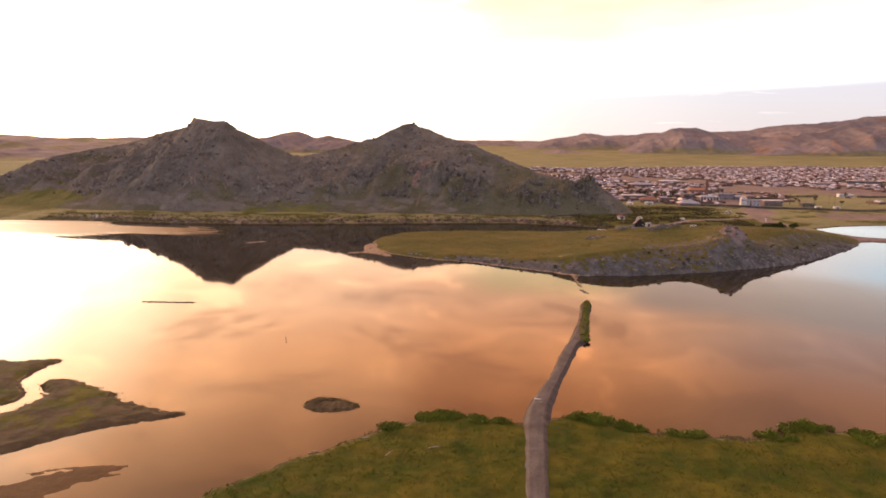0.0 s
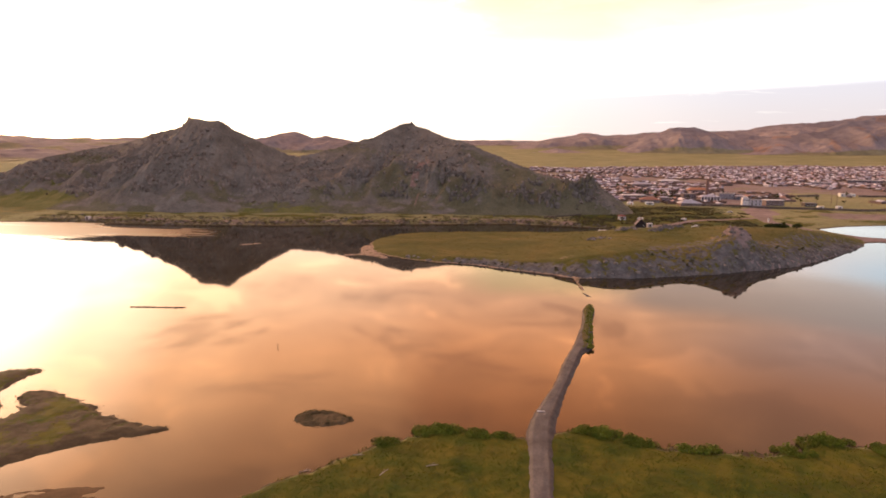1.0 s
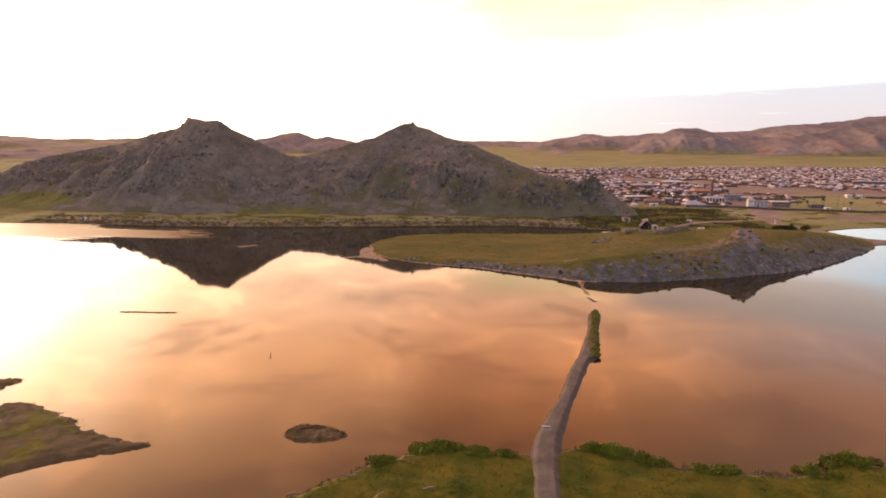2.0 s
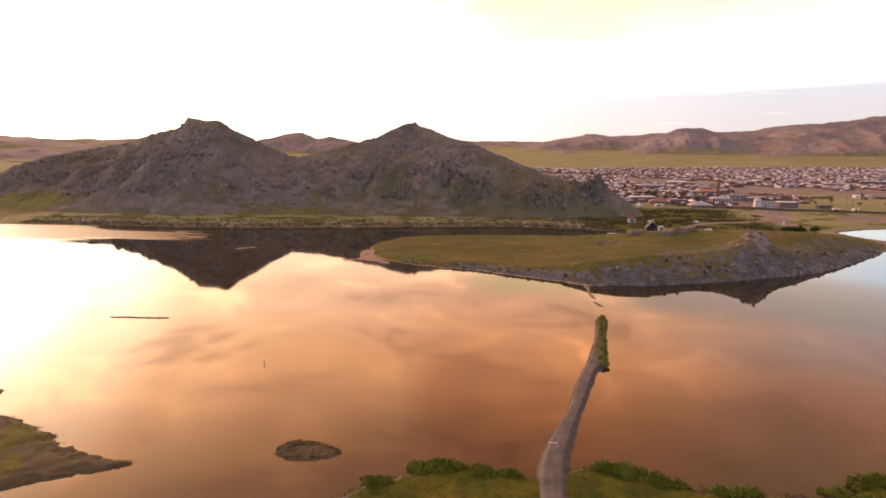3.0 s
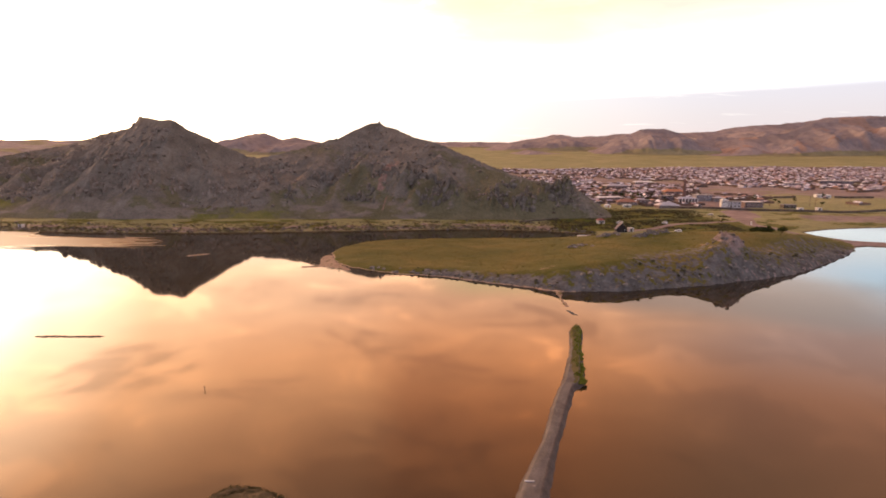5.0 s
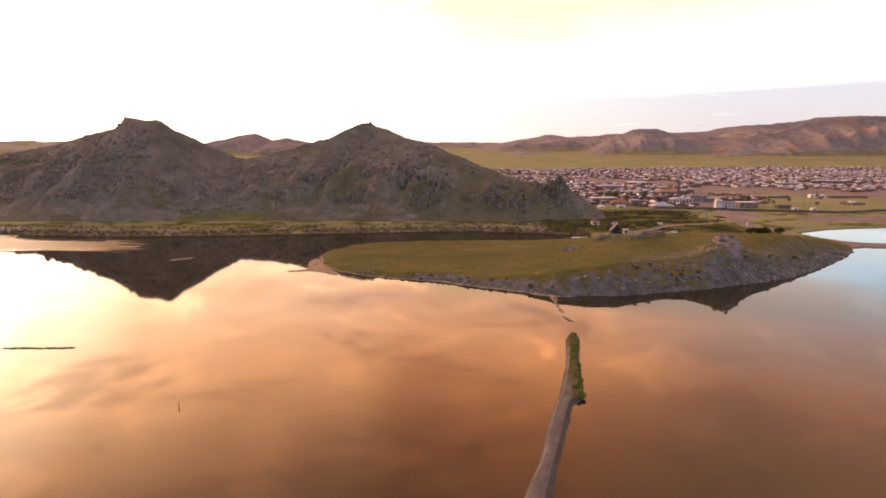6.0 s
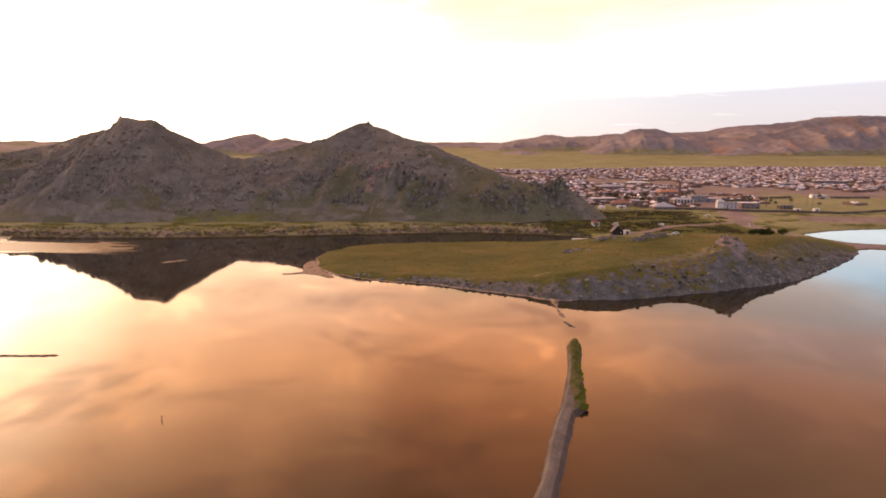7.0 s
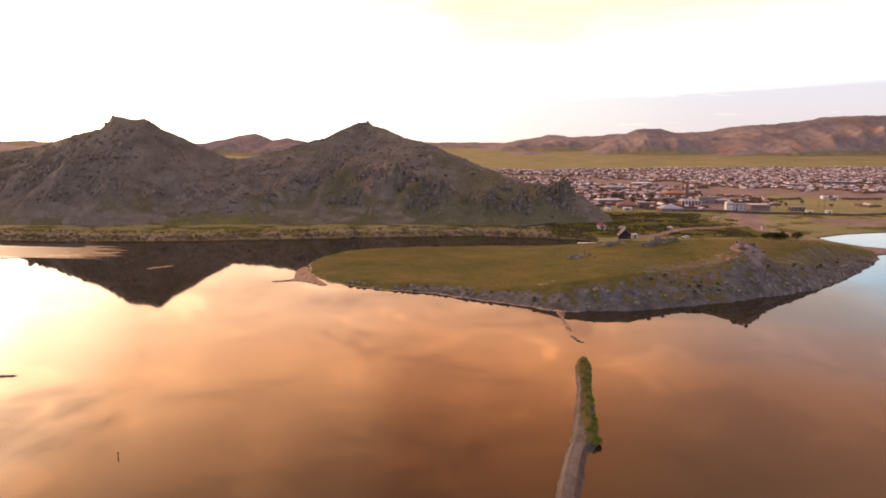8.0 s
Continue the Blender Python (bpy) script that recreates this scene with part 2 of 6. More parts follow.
# ---------------------------------------------------------------- materials
def material(name, stops, scale=1.0, detail=6.0, rough=(0.8, 0.95), bump=0.3, bump_scale=None, bump_dist=0.05, fine=None, per_piece=0.0, metallic=0.0,
             masks=(), spec=0.12, stretch=(1, 1, 1)):
    """A surface of two noises: broad patches coloured by stops, and fine grain. masks: (channel, noise scale, colour, colour) laid over by the mesh's 'plan' attribute."""
    m = bpy.data.materials.new(name)
    m.use_nodes = True
    nt = m.node_tree
    N, L = nt.nodes.new, nt.links.new
    b = nt.nodes["Principled BSDF"]
    geo = N("ShaderNodeNewGeometry")
    mp = N("ShaderNodeMapping")
    mp.inputs["Scale"].default_value = stretch
    L(geo.outputs["Position"], mp.inputs[0])
    pos = mp.outputs[0]

    def noise_node(sc, det=6.0, ro=0.6, dist=0.0):
        n = N("ShaderNodeTexNoise")
        n.inputs["Scale"].default_value, n.inputs["Detail"].default_value, n.inputs["Roughness"].default_value = sc, det, ro
        n.inputs["Distortion"].default_value = dist
        L(pos, n.inputs["Vector"])
        return n.outputs["Fac"]

    def ramp(fac, st):
        r = N("ShaderNodeValToRGB")
        el = r.color_ramp.elements
        while len(el) < len(st):
            el.new(0.5)
        for e, (p, c) in zip(el, st):
            e.position, e.color = p, (*c, 1)
        L(fac, r.inputs[0])
        return r.outputs[0]

    def mixn(fac, a, c2, kind="MIX"):
        n = N("ShaderNodeMix")
        n.data_type, n.blend_type = "RGBA", kind
        for s, v in ((n.inputs[0], fac), (n.inputs[6], a), (n.inputs[7], c2)):
            if isinstance(v, (int, float)):
                s.default_value = v
            elif isinstance(v, tuple):
                s.default_value = (*v, 1)
            else:
                L(v, s)
        return n.outputs[2]

    col = ramp(noise_node(scale, detail, 0.6, 0.3), stops)
    if masks:
        att = N("ShaderNodeAttribute")
        att.attribute_name = "plan"
        sp = N("ShaderNodeSeparateColor")
        L(att.outputs["Color"], sp.inputs[0])
        for ch, sc, c0, c1 in masks:
            over = ramp(noise_node(sc, 6, 0.65, 0.2), [(0.36, c0), (0.64, c1)])
            edge = N("ShaderNodeMath")
            edge.operation = "ADD"
            L(sp.outputs[ch], edge.inputs[0])
            k = N("ShaderNodeMath")
            k.operation = "MULTIPLY_ADD"
            L(noise_node(sc * 4, 5, 0.7), k.inputs[0])
            k.inputs[1].default_value, k.inputs[2].default_value = 0.9, -0.45
            L(k.outputs[0], edge.inputs[1])
            st = N("ShaderNodeMapRange")
            st.interpolation_type = "SMOOTHSTEP"
            st.inputs["From Min"].default_value, st.inputs["From Max"].default_value = 0.38, 0.62
            L(edge.outputs[0], st.inputs[0])
            col = mixn(st.outputs[0], col, over)
    g = noise_node(fine or scale * 14, 5, 0.7)
    col = mixn(0.75, col, ramp(g, [(0.3, (0.55, 0.55, 0.55)), (0.5, (1, 1, 1)), (0.72, (1.35, 1.33, 1.28))]), "MULTIPLY")
    if per_piece:
        oi = N("ShaderNodeObjectInfo")
        col = mixn(1.0, col, ramp(oi.outputs["Random"], [(0, (1 - per_piece,) * 3), (1, (1 + per_piece, 1 + per_piece * 0.9, 1 + per_piece * 0.8))]), "MULTIPLY")
    L(col, b.inputs["Base Color"])
    rr = N("ShaderNodeMapRange")
    rr.inputs["To Min"].default_value, rr.inputs["To Max"].default_value = rough
    L(g, rr.inputs[0])
    L(rr.outputs[0], b.inputs["Roughness"])
    b.inputs["Metallic"].default_value = metallic
    b.inputs["Specular IOR Level"].default_value = spec
    if bump:
        bp = N("ShaderNodeBump")
        bp.inputs["Strength"].default_value, bp.inputs["Distance"].default_value = bump, bump_dist
        L(noise_node(bump_scale or scale * 8, 6, 0.65), bp.inputs["Height"])
        L(bp.outputs[0], b.inputs["Normal"])
    return m


MUD = ((0.056, 0.041, 0.022), (0.092, 0.068, 0.038))
# steppe grass paled and bare earth turned mauve: haze painted into both
M_ground = material("steppe_grass", [(0.3, (0.155, 0.155, 0.058)), (0.52, (0.21, 0.195, 0.085)), (0.7, (0.27, 0.235, 0.115))], scale=0.012, fine=0.25, bump=0.4, bump_scale=0.6, bump_dist=0.3,
                    masks=((0, 0.03, (0.165, 0.118, 0.102), (0.25, 0.185, 0.165)), (1, 0.13, (0.036, 0.055, 0.004), (0.112, 0.094, 0.010)), (2, 0.3, *MUD)))
# rock tones lifted and evened out: haze put into the colour
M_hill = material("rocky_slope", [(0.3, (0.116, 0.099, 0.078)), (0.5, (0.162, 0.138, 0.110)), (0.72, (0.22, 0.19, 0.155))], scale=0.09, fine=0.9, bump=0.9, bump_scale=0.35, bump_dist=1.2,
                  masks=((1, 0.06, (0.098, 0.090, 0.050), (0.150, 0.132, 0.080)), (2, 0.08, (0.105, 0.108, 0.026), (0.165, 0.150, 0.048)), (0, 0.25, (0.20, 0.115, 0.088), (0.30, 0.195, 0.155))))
M_head = material("headland_turf", [(0.3, (0.062, 0.068, 0.014)), (0.5, (0.096, 0.088, 0.020)), (0.7, (0.140, 0.106, 0.028))], scale=0.05, fine=0.9, bump=0.4, bump_scale=1.5, bump_dist=0.2,
                  masks=((0, 0.25, (0.072, 0.063, 0.054), (0.150, 0.138, 0.128)), (1, 0.3, (0.16, 0.118, 0.104), (0.27, 0.205, 0.182)), (2, 0.3, (0.26, 0.175, 0.115), (0.38, 0.27, 0.185))))
M_wetmud = material("wet_mud", [(0.3, (0.055, 0.034, 0.022)), (0.5, (0.080, 0.051, 0.034)), (0.7, (0.11, 0.073, 0.05))], scale=0.5, fine=5, rough=(0.55, 0.9), bump=0.4, bump_scale=2.5, bump_dist=0.05, spec=0.3)
M_islet = material("islet_earth", [(0.3, (0.060, 0.044, 0.022)), (0.5, (0.092, 0.066, 0.034)), (0.7, (0.135, 0.094, 0.052))], scale=0.7, fine=5, bump=0.5, bump_scale=2.5, bump_dist=0.06, masks=((0, 0.8, (0.035, 0.030, 0.014), (0.06, 0.05, 0.024)),))
M_slick = material("slick_mud", [(0.3, (0.085, 0.048, 0.020)), (0.5, (0.110, 0.063, 0.028)), (0.7, (0.135, 0.080, 0.038))], scale=0.5, fine=4, rough=(0.6, 0.9), bump=0.25, bump_scale=2.0, bump_dist=0.03, spec=0.06)
# mauve-grey slope tones hold the haze of distance in their colour
M_range = material("bare_far_slope", [(0.34, (0.165, 0.135, 0.132)), (0.5, (0.215, 0.172, 0.162)), (0.66, (0.275, 0.215, 0.195))], scale=0.0035, fine=0.03, bump=0.6, bump_scale=0.02, bump_dist=8,
                   masks=((0, 0.006, (0.22, 0.155, 0.125), (0.29, 0.185, 0.138)), (1, 0.004, (0.165, 0.150, 0.082), (0.235, 0.20, 0.115))))
M_gravel = material("causeway_gravel", [(0.3, (0.085, 0.072, 0.064)), (0.5, (0.122, 0.105, 0.094)), (0.7, (0.17, 0.147, 0.132))], scale=0.25, fine=3.5, bump=0.6, bump_scale=4, bump_dist=0.06,
                    masks=((1, 0.4, (0.065, 0.062, 0.018), (0.12, 0.092, 0.034)), (0, 0.5, (0.07, 0.056, 0.048), (0.12, 0.095, 0.08))))
M_rock = material("granite", [(0.3, (0.10, 0.088, 0.075)), (0.5, (0.165, 0.145, 0.125)), (0.7, (0.24, 0.21, 0.18))], scale=0.4, fine=3, bump=0.8, bump_scale=1.2, bump_dist=0.2, per_piece=0.2)
M_grassblade = material("marsh_grass_blades", [(0.34, (0.052, 0.082, 0.006)), (0.5, (0.112, 0.124, 0.010)), (0.64, (0.195, 0.150, 0.022))], scale=0.16, fine=2.5, bump=0, rough=(0.6, 0.8))


def water_material():
    m = bpy.data.materials.new("lake_water")
    m.use_nodes = True
    nt = m.node_tree
    N, L = nt.nodes.new, nt.links.new
    b = nt.nodes["Principled BSDF"]
    geo = N("ShaderNodeNewGeometry")
    n0 = N("ShaderNodeTexNoise")
    n0.inputs["Scale"].default_value, n0.inputs["Detail"].default_value = 0.02, 4
    L(geo.outputs["Position"], n0.inputs["Vector"])
    r = N("ShaderNodeValToRGB")
    r.color_ramp.elements[0].position, r.color_ramp.elements[0].color = 0.35, (0.021, 0.0155, 0.007, 1)
    r.color_ramp.elements[1].position, r.color_ramp.elements[1].color = 0.65, (0.034, 0.0245, 0.011, 1)
    L(n0.outputs["Fac"], r.inputs[0])
    att = N("ShaderNodeAttribute")
    att.attribute_name = "plan"
    wind = N("ShaderNodeSeparateColor")
    L(att.outputs["Color"], wind.inputs[0])
    mud = N("ShaderNodeMix")
    mud.data_type = "RGBA"
    L(wind.outputs[1], mud.inputs[0])
    L(r.outputs[0], mud.inputs[6])
    mud.inputs[7].default_value = (0.05, 0.03, 0.02, 1)
    L(mud.outputs[2], b.inputs["Base Color"])
    ruffle = N("ShaderNodeMath")
    ruffle.operation = "MULTIPLY_ADD"
    L(wind.outputs[1], ruffle.inputs[0])
    ruffle.inputs[1].default_value = 0.3
    L(wind.outputs[0], ruffle.inputs[2])
    rr = N("ShaderNodeMapRange")
    rr.inputs["To Min"].default_value, rr.inputs["To Max"].default_value = 0.03, 0.42
    L(ruffle.outputs[0], rr.inputs[0])
    L(rr.outputs[0], b.inputs["Roughness"])
    film = N("ShaderNodeMapRange")
    film.inputs["To Min"].default_value, film.inputs["To Max"].default_value = 0.5, 0.22
    L(wind.outputs[1], film.inputs[0])
    L(film.outputs[0], b.inputs["Specular IOR Level"])
    b.inputs["IOR"].default_value = 1.333
    n1 = N("ShaderNodeTexNoise")
    n1.inputs["Scale"].default_value, n1.inputs["Detail"].default_value = 0.5, 4
    L(geo.outputs["Position"], n1.inputs["Vector"])
    bp = N("ShaderNodeBump")
    bp.inputs["Strength"].default_value, bp.inputs["Distance"].default_value = 0.10, 0.02
    L(n1.outputs["Fac"], bp.inputs["Height"])
    L(bp.outputs[0], b.inputs["Normal"])
    return m


M_water = water_material()


# ---------------------------------------------------------------- mesh helpers
def field_mesh(name, X, Y, Z, mat, plan=None, wrap=False):
    """A sheet from arrays of rows and columns."""
    r, c = X.shape
    me = bpy.data.meshes.new(name)
    co = np.stack([X, Y, Z], -1).reshape(-1, 3).astype(np.float32)
    idx = np.arange(r * c).reshape(r, c)
    nxt = np.roll(idx, -1, 1) if wrap else None
    if wrap:
        q = np.stack([idx[:-1], nxt[:-1], nxt[1:], idx[1:]], -1).reshape(-1, 4)
    else:
        q = np.stack([idx[:-1, :-1], idx[:-1, 1:], idx[1:, 1:], idx[1:, :-1]], -1).reshape(-1, 4)
    me.vertices.add(len(co))
    me.vertices.foreach_set("co", co.ravel())
    me.loops.add(q.size)
    me.loops.foreach_set("vertex_index", q.astype(np.int32).ravel())
    me.polygons.add(len(q))
    me.polygons.foreach_set("loop_start", (np.arange(len(q)) * 4).astype(np.int32))
    if plan is not None:
        at = me.attributes.new("plan", "FLOAT_COLOR", "POINT")
        at.data.foreach_set("color", np.concatenate([plan.reshape(-1, 3), np.ones((r * c, 1))], 1).astype(np.float32).ravel())
    me.update(calc_edges=True)
    me.shade_smooth()
    me.materials.append(mat)
    return new(name, me)


def soup(name, verts, faces, mats, face_mat=None):
    """An object from lists of corners and faces."""
    me = bpy.data.meshes.new(name)
    me.from_pydata([tuple(v) for v in verts], [], [tuple(int(i) for i in f) for f in faces])
    for m in mats:
        me.materials.append(m)
    if face_mat is not None:
        me.polygons.foreach_set("material_index", np.array(face_mat, np.int32))
    me.update()
    return new(name, me)


def part(name, bm, mat, parent, label=""):
    me = bpy.data.meshes.new(name)
    bm.to_mesh(me)
    bm.free()
    me.materials.append(mat)
    ob = new(name, me)
    ob.parent = parent
    if label:
        ob["label"] = label
    return ob


# ---------------------------------------------------------------- the plan of the land
NEAR = np.array([(-700, -40), (-300, 20), (-90, 36), (-60, 50), (-46, 65), (-41, 71), (-37, 77), (-33, 82), (-28, 87), (-23, 93), (-16, 99), (-12, 103), (-7, 102), (3, 101), (9, 104), (13, 106.5), (17, 104),
                 (25, 101), (38, 101), (46, 102), (50, 108), (54, 107), (64, 104), (150, 98), (400, 80), (900, 40)], float)
FAR = np.array([(-1500, 240), (-600, 318), (-320, 341), (-274, 347), (-208, 347), (-167, 352), (-120, 363), (-73, 375), (-39, 385), (-5, 393), (15, 390), (50, 384), (60, 376), (90, 330), (160, 330),
                (178, 346), (190, 352), (240, 345), (600, 300), (1500, 260)], float)
SPIT_A = curve_points([(-320, 150), (-150, 119), (-111.4, 115.6), (-105.4, 116.5), (-101.5, 118.3), (-98.1, 116.8), (-98.6, 113.9), (-98.2, 108.8), (-96.6, 104.2), (-92, 100.3), (-90.8, 97.6), (-92, 94.2), (-102, 86.5), (-136, 69), (-320, 10)], 6)
SPIT_B = curve_points([(-88.6, 91.4), (-88.0, 94.8), (-87.7, 97.8), (-88.6, 100.8), (-92.4, 104.4), (-92.6, 107), (-90.2, 107.8), (-84.5, 106.7), (-78.9, 104.1), (-75, 102.6), (-71, 99.6), (-63.2, 97.3), (-57, 95.9), (-60.5, 92.8), (-66, 89.5), (-71, 85.6), (-74.1, 80.8), (-77.5, 77.6), (-90, 70), (-120, 55), (-300, -40), (-310, -25), (-135, 64.5), (-100, 83.2)], 6)
RIGHT_LAKE = curve_points([(186, 402), (193, 412), (242, 436), (420, 480), (700, 500), (700, 380), (420, 362), (260, 366), (203, 372), (190, 385)], 5)
ROAD = curve_points([(185, 362), (176, 380), (172, 408), (165, 428), (170, 452), (176, 480), (184, 505), (196, 522)], 6, False)
TRACK = curve_points([(72, 379), (94, 396), (113, 420), (137, 434), (168, 449)], 6, False)


def land(x, y):
    """Height of the ground sheet, and its colouring (dirt, marsh grass, mud)."""
    wob = fbm(x / 6, y / 6, 3, 3) * 0.9 + fbm(x / 1.7, y / 1.7, 2, 8) * 0.35
    dn = (np.interp(x, NEAR[:, 0], NEAR[:, 1]) - y) + wob * 1.2
    df = (y - np.interp(x, FAR[:, 0], FAR[:, 1])) * 0.95 + wob * 1.5
    da = inside_by(x, y, SPIT_A) + wob * 0.25 + fbm(x / 2.8, (y + 0.25 * x) / 0.8, 3, 16) * 0.9 * smooth(108, 114, y)
    north = smooth(88, 97, y + (x + 77) * 0.1)
    wisp = (fbm(x / 2.8, (y + 0.25 * x) / 0.8, 3, 15) * 1.2 - 0.1) * north * (1 - 0.6 * smooth(-66, -60, x))
    db = inside_by(x, y, SPIT_B) + wob * 0.3 + wisp
    dr = -inside_by(x, y, RIGHT_LAKE) + wob * 0.8
    df = np.minimum(df, np.where(y > 340, dr, 99))
    low = np.maximum(np.maximum(dn, da), db)
    # marsh: low and lumpy; steppe: rising slowly
    z_marsh = np.clip(low * 0.16, -2.5, 0.42) + (low > 0) * (fbm(x / 3, y / 3, 3, 21) * 0.12 + 0.05)
    d = np.hypot(x, y)
    rise = np.interp(d, [0, 380, 560, 900, 1460, 1800, 2200, 2600, 3200, 4800], [0, 1.0, 2.0, 5.0, 11.0, 16, 29, 43, 57, 70])
    z_far = np.clip(df * 0.10, -2.5, 1.6) + smooth(5, 60, df) * np.maximum(rise - 1.0, 0) + smooth(0, 30, df) * fbm(x / 40, y / 40, 3, 31) * 0.5
    z = np.where(df > low, z_far, z_marsh)
    az = np.degrees(np.arctan2(x, y))
    d_road, _ = along(x, y, ROAD)
    d_track, _ = along(x, y, TRACK)
    dirt = np.maximum(1.3 - 1.3 * smooth(1.5, 5 + smooth(420, 480, y) * 7, d_road), 1.15 * (1 - smooth(1.2, 4.0, d_track)))
    dirt = np.maximum(dirt, (1 - smooth(4, 12, np.hypot((x - 182) / 1.4, (y - 492) / 3.0))) * 1.0)
    dirt = np.maximum(dirt, smooth(205, 225, x) * (1 - smooth(290, 330, x)) * smooth(446, 460, y) * (1 - smooth(486, 500, y)) * 0.62)
    # trodden earth in the town and along the sandy neck
    town = smooth(520, 600, d) * (1 - smooth(1.0, 1.08, d / np.interp(az, [0, 9, 16, 22, 30, 60], [1230, 1340, 1480, 1600, 1720, 1750]))) * (1 - 0.75 * smooth(20, 23, az) * (1 - smooth(700, 800, d))) * smooth(-2, 3, az) * (1 - smooth(60, 70, az))
    dirt = np.maximum(dirt, town * (0.72 + 0.3 * fbm(x / 120, y / 120, 3, 44)))
    dirt = np.maximum(dirt, smooth(180, 190, x) * (1 - smooth(372, 380, y)) * smooth(0.2, 1, df) * smooth(200, 300, y))
    scrub = smooth(0.2, 0.7, 0.44 + 0.5 * fbm(x / 24, y / 16, 3, 91)) * smooth(4, 10, df) * (1 - smooth(500, 540, y)) * smooth(-560, -500, x) * (1 - smooth(185, 215, x))
    rubble = smooth(2, 5, df) * (1 - smooth(14, 24, df + 4 * vnoise(x / 9, y / 9, 93))) * smooth(-330, -270, x) * (1 - smooth(30, 60, x))
    dirt = np.maximum(dirt, rubble * (0.50 + 0.3 * fbm(x / 10, y / 6, 3, 94)))
    scrub = scrub * (1 - smooth(0.3, 0.7, dirt)) * 0.66
    scrub = np.maximum(scrub, smooth(25, 50, x) * (1 - smooth(150, 185, x + (y - 400) * 0.2)) * smooth(384, 392, y) * (1 - smooth(500, 528, y)) * (0.98 + 0.4 * fbm(x / 20, y / 12, 3, 97)) * (1 - smooth(0.3, 0.7, dirt)))
    scrub = np.maximum(scrub, smooth(-290, -350, x) * smooth(2, 8, df) * (1 - smooth(900, 1200, y)) * 0.9)
    scrub = np.maximum(scrub, smooth(190, 205, x) * (1 - smooth(420, 520, x)) * smooth(436, 446, y) * (1 - smooth(505, 530, y)) * (0.45 + 0.55 * fbm(x / 30, y / 9, 3, 98)) * (1 - smooth(0.3, 0.7, dirt)))
    marsh = np.where(df > low, scrub, smooth(0.3, 1.6, low))
    mud = np.where(df > low, 1 - smooth(0.6, 4.0, df), 1 - smooth(0.15, 1.3, low - 0.4 * fbm(x / 4, y / 4, 2, 5)))
    # the spits are bare mud on their southern side
    south = (y - 78) - (x + 77) * 0.9
    mud = np.maximum(mud, np.where((x < -50) & (df < low) & (low > 0), 0.52 + 0.3 * fbm(x / 7, y / 7, 3, 13), 0))
    mud = np.maximum(mud, np.where((db > 0) & (low == db), smooth(0.15, 0.75, 1.0 - south / (11 + smooth(-70, -92, x) * 18) + 0.4 * fbm(x / 6, y / 6, 3, 12)), 0))
    return z, np.stack([np.clip(dirt, 0, 1), np.clip(marsh, 0, 1), np.clip(mud, 0, 1)], -1)


def ground_z(x, y):
    return float(land(np.array([float(x)]), np.array([float(y)]))[0][0])


# ---------------------------------------------------------------- ground and water
angles = np.radians(np.concatenate([np.linspace(-58, 58, 660), np.linspace(58, 302, 92)[1:-1]]))
radii = np.concatenate([[0.5], np.geomspace(24, 60, 50)[:-1], np.linspace(60, 150, 230)[:-1], np.geomspace(150, 500, 250)[:-1], np.geomspace(500, 4700, 150)])
RR, AA = np.meshgrid(radii, angles, indexing="ij")
GX, GY = RR * np.sin(AA), RR * np.cos(AA) - 4
GZ, plan = land(GX, GY)
ground = tagged(field_mesh("ground", GX, GY, GZ, M_ground, plan, wrap=True), "steppe and marsh ground with bare earth and mud", "ground", kind="structure")

wx0 = np.concatenate([np.linspace(-900, -420, 12)[:-1], np.linspace(-420, -120, 180)[:-1], np.linspace(-120, -40, 90)[:-1], np.linspace(-40, 900, 26)])
wy0 = np.concatenate([np.linspace(-170, 100, 8)[:-1], np.linspace(100, 215, 110)[:-1], np.linspace(215, 270, 8)[:-1], np.linspace(270, 355, 150)[:-1], np.linspace(355, 670, 10)])
WX, WY = np.meshgrid(wx0, wy0)
# wind has roughened the water off the western shore, in streaks
gust = smooth(0.42, 0.62, 0.5 + 0.42 * fbm(WX / 70 + 3, WY / 9, 3, 401) + 0.55 * smooth(-205, -270, WX) - 0.25)
gust = gust * smooth(-165, -215, WX + 30 * vnoise(WX / 40, WY / 8, 402)) * smooth(282, 300, WY) * smooth(-430, -400, WX)
lane = smooth(299, 305, WY + 5 * vnoise(WX / 30, WY / 6, 405)) * (1 - smooth(326, 336, WY)) * smooth(-158, -185, WX + 26 * vnoise(WX / 20, WY / 3, 406)) * smooth(-520, -470, WX)
gust = np.maximum(gust, lane)
# stirred-up silt drifts over a shallow
du, dv = (WX + 79) * 0.8 - (WY - 150) * 0.35, (WY - 150) * 0.55 + (WX + 79) * 0.25
silt = smooth(-0.1, 1.1, 1.1 - np.hypot(du / 15, dv / 12) + 0.7 * fbm(WX / 9, WY / 13, 4, 404)) * smooth(1.0, 0.4, np.hypot(du / 26, dv / 22))
water = tagged(field_mesh("water", WX, WY, np.zeros_like(WX), M_water, np.stack([gust, silt, gust * 0], -1)), "still muddy lake mirroring the sunset clouds", "lake", kind="structure")

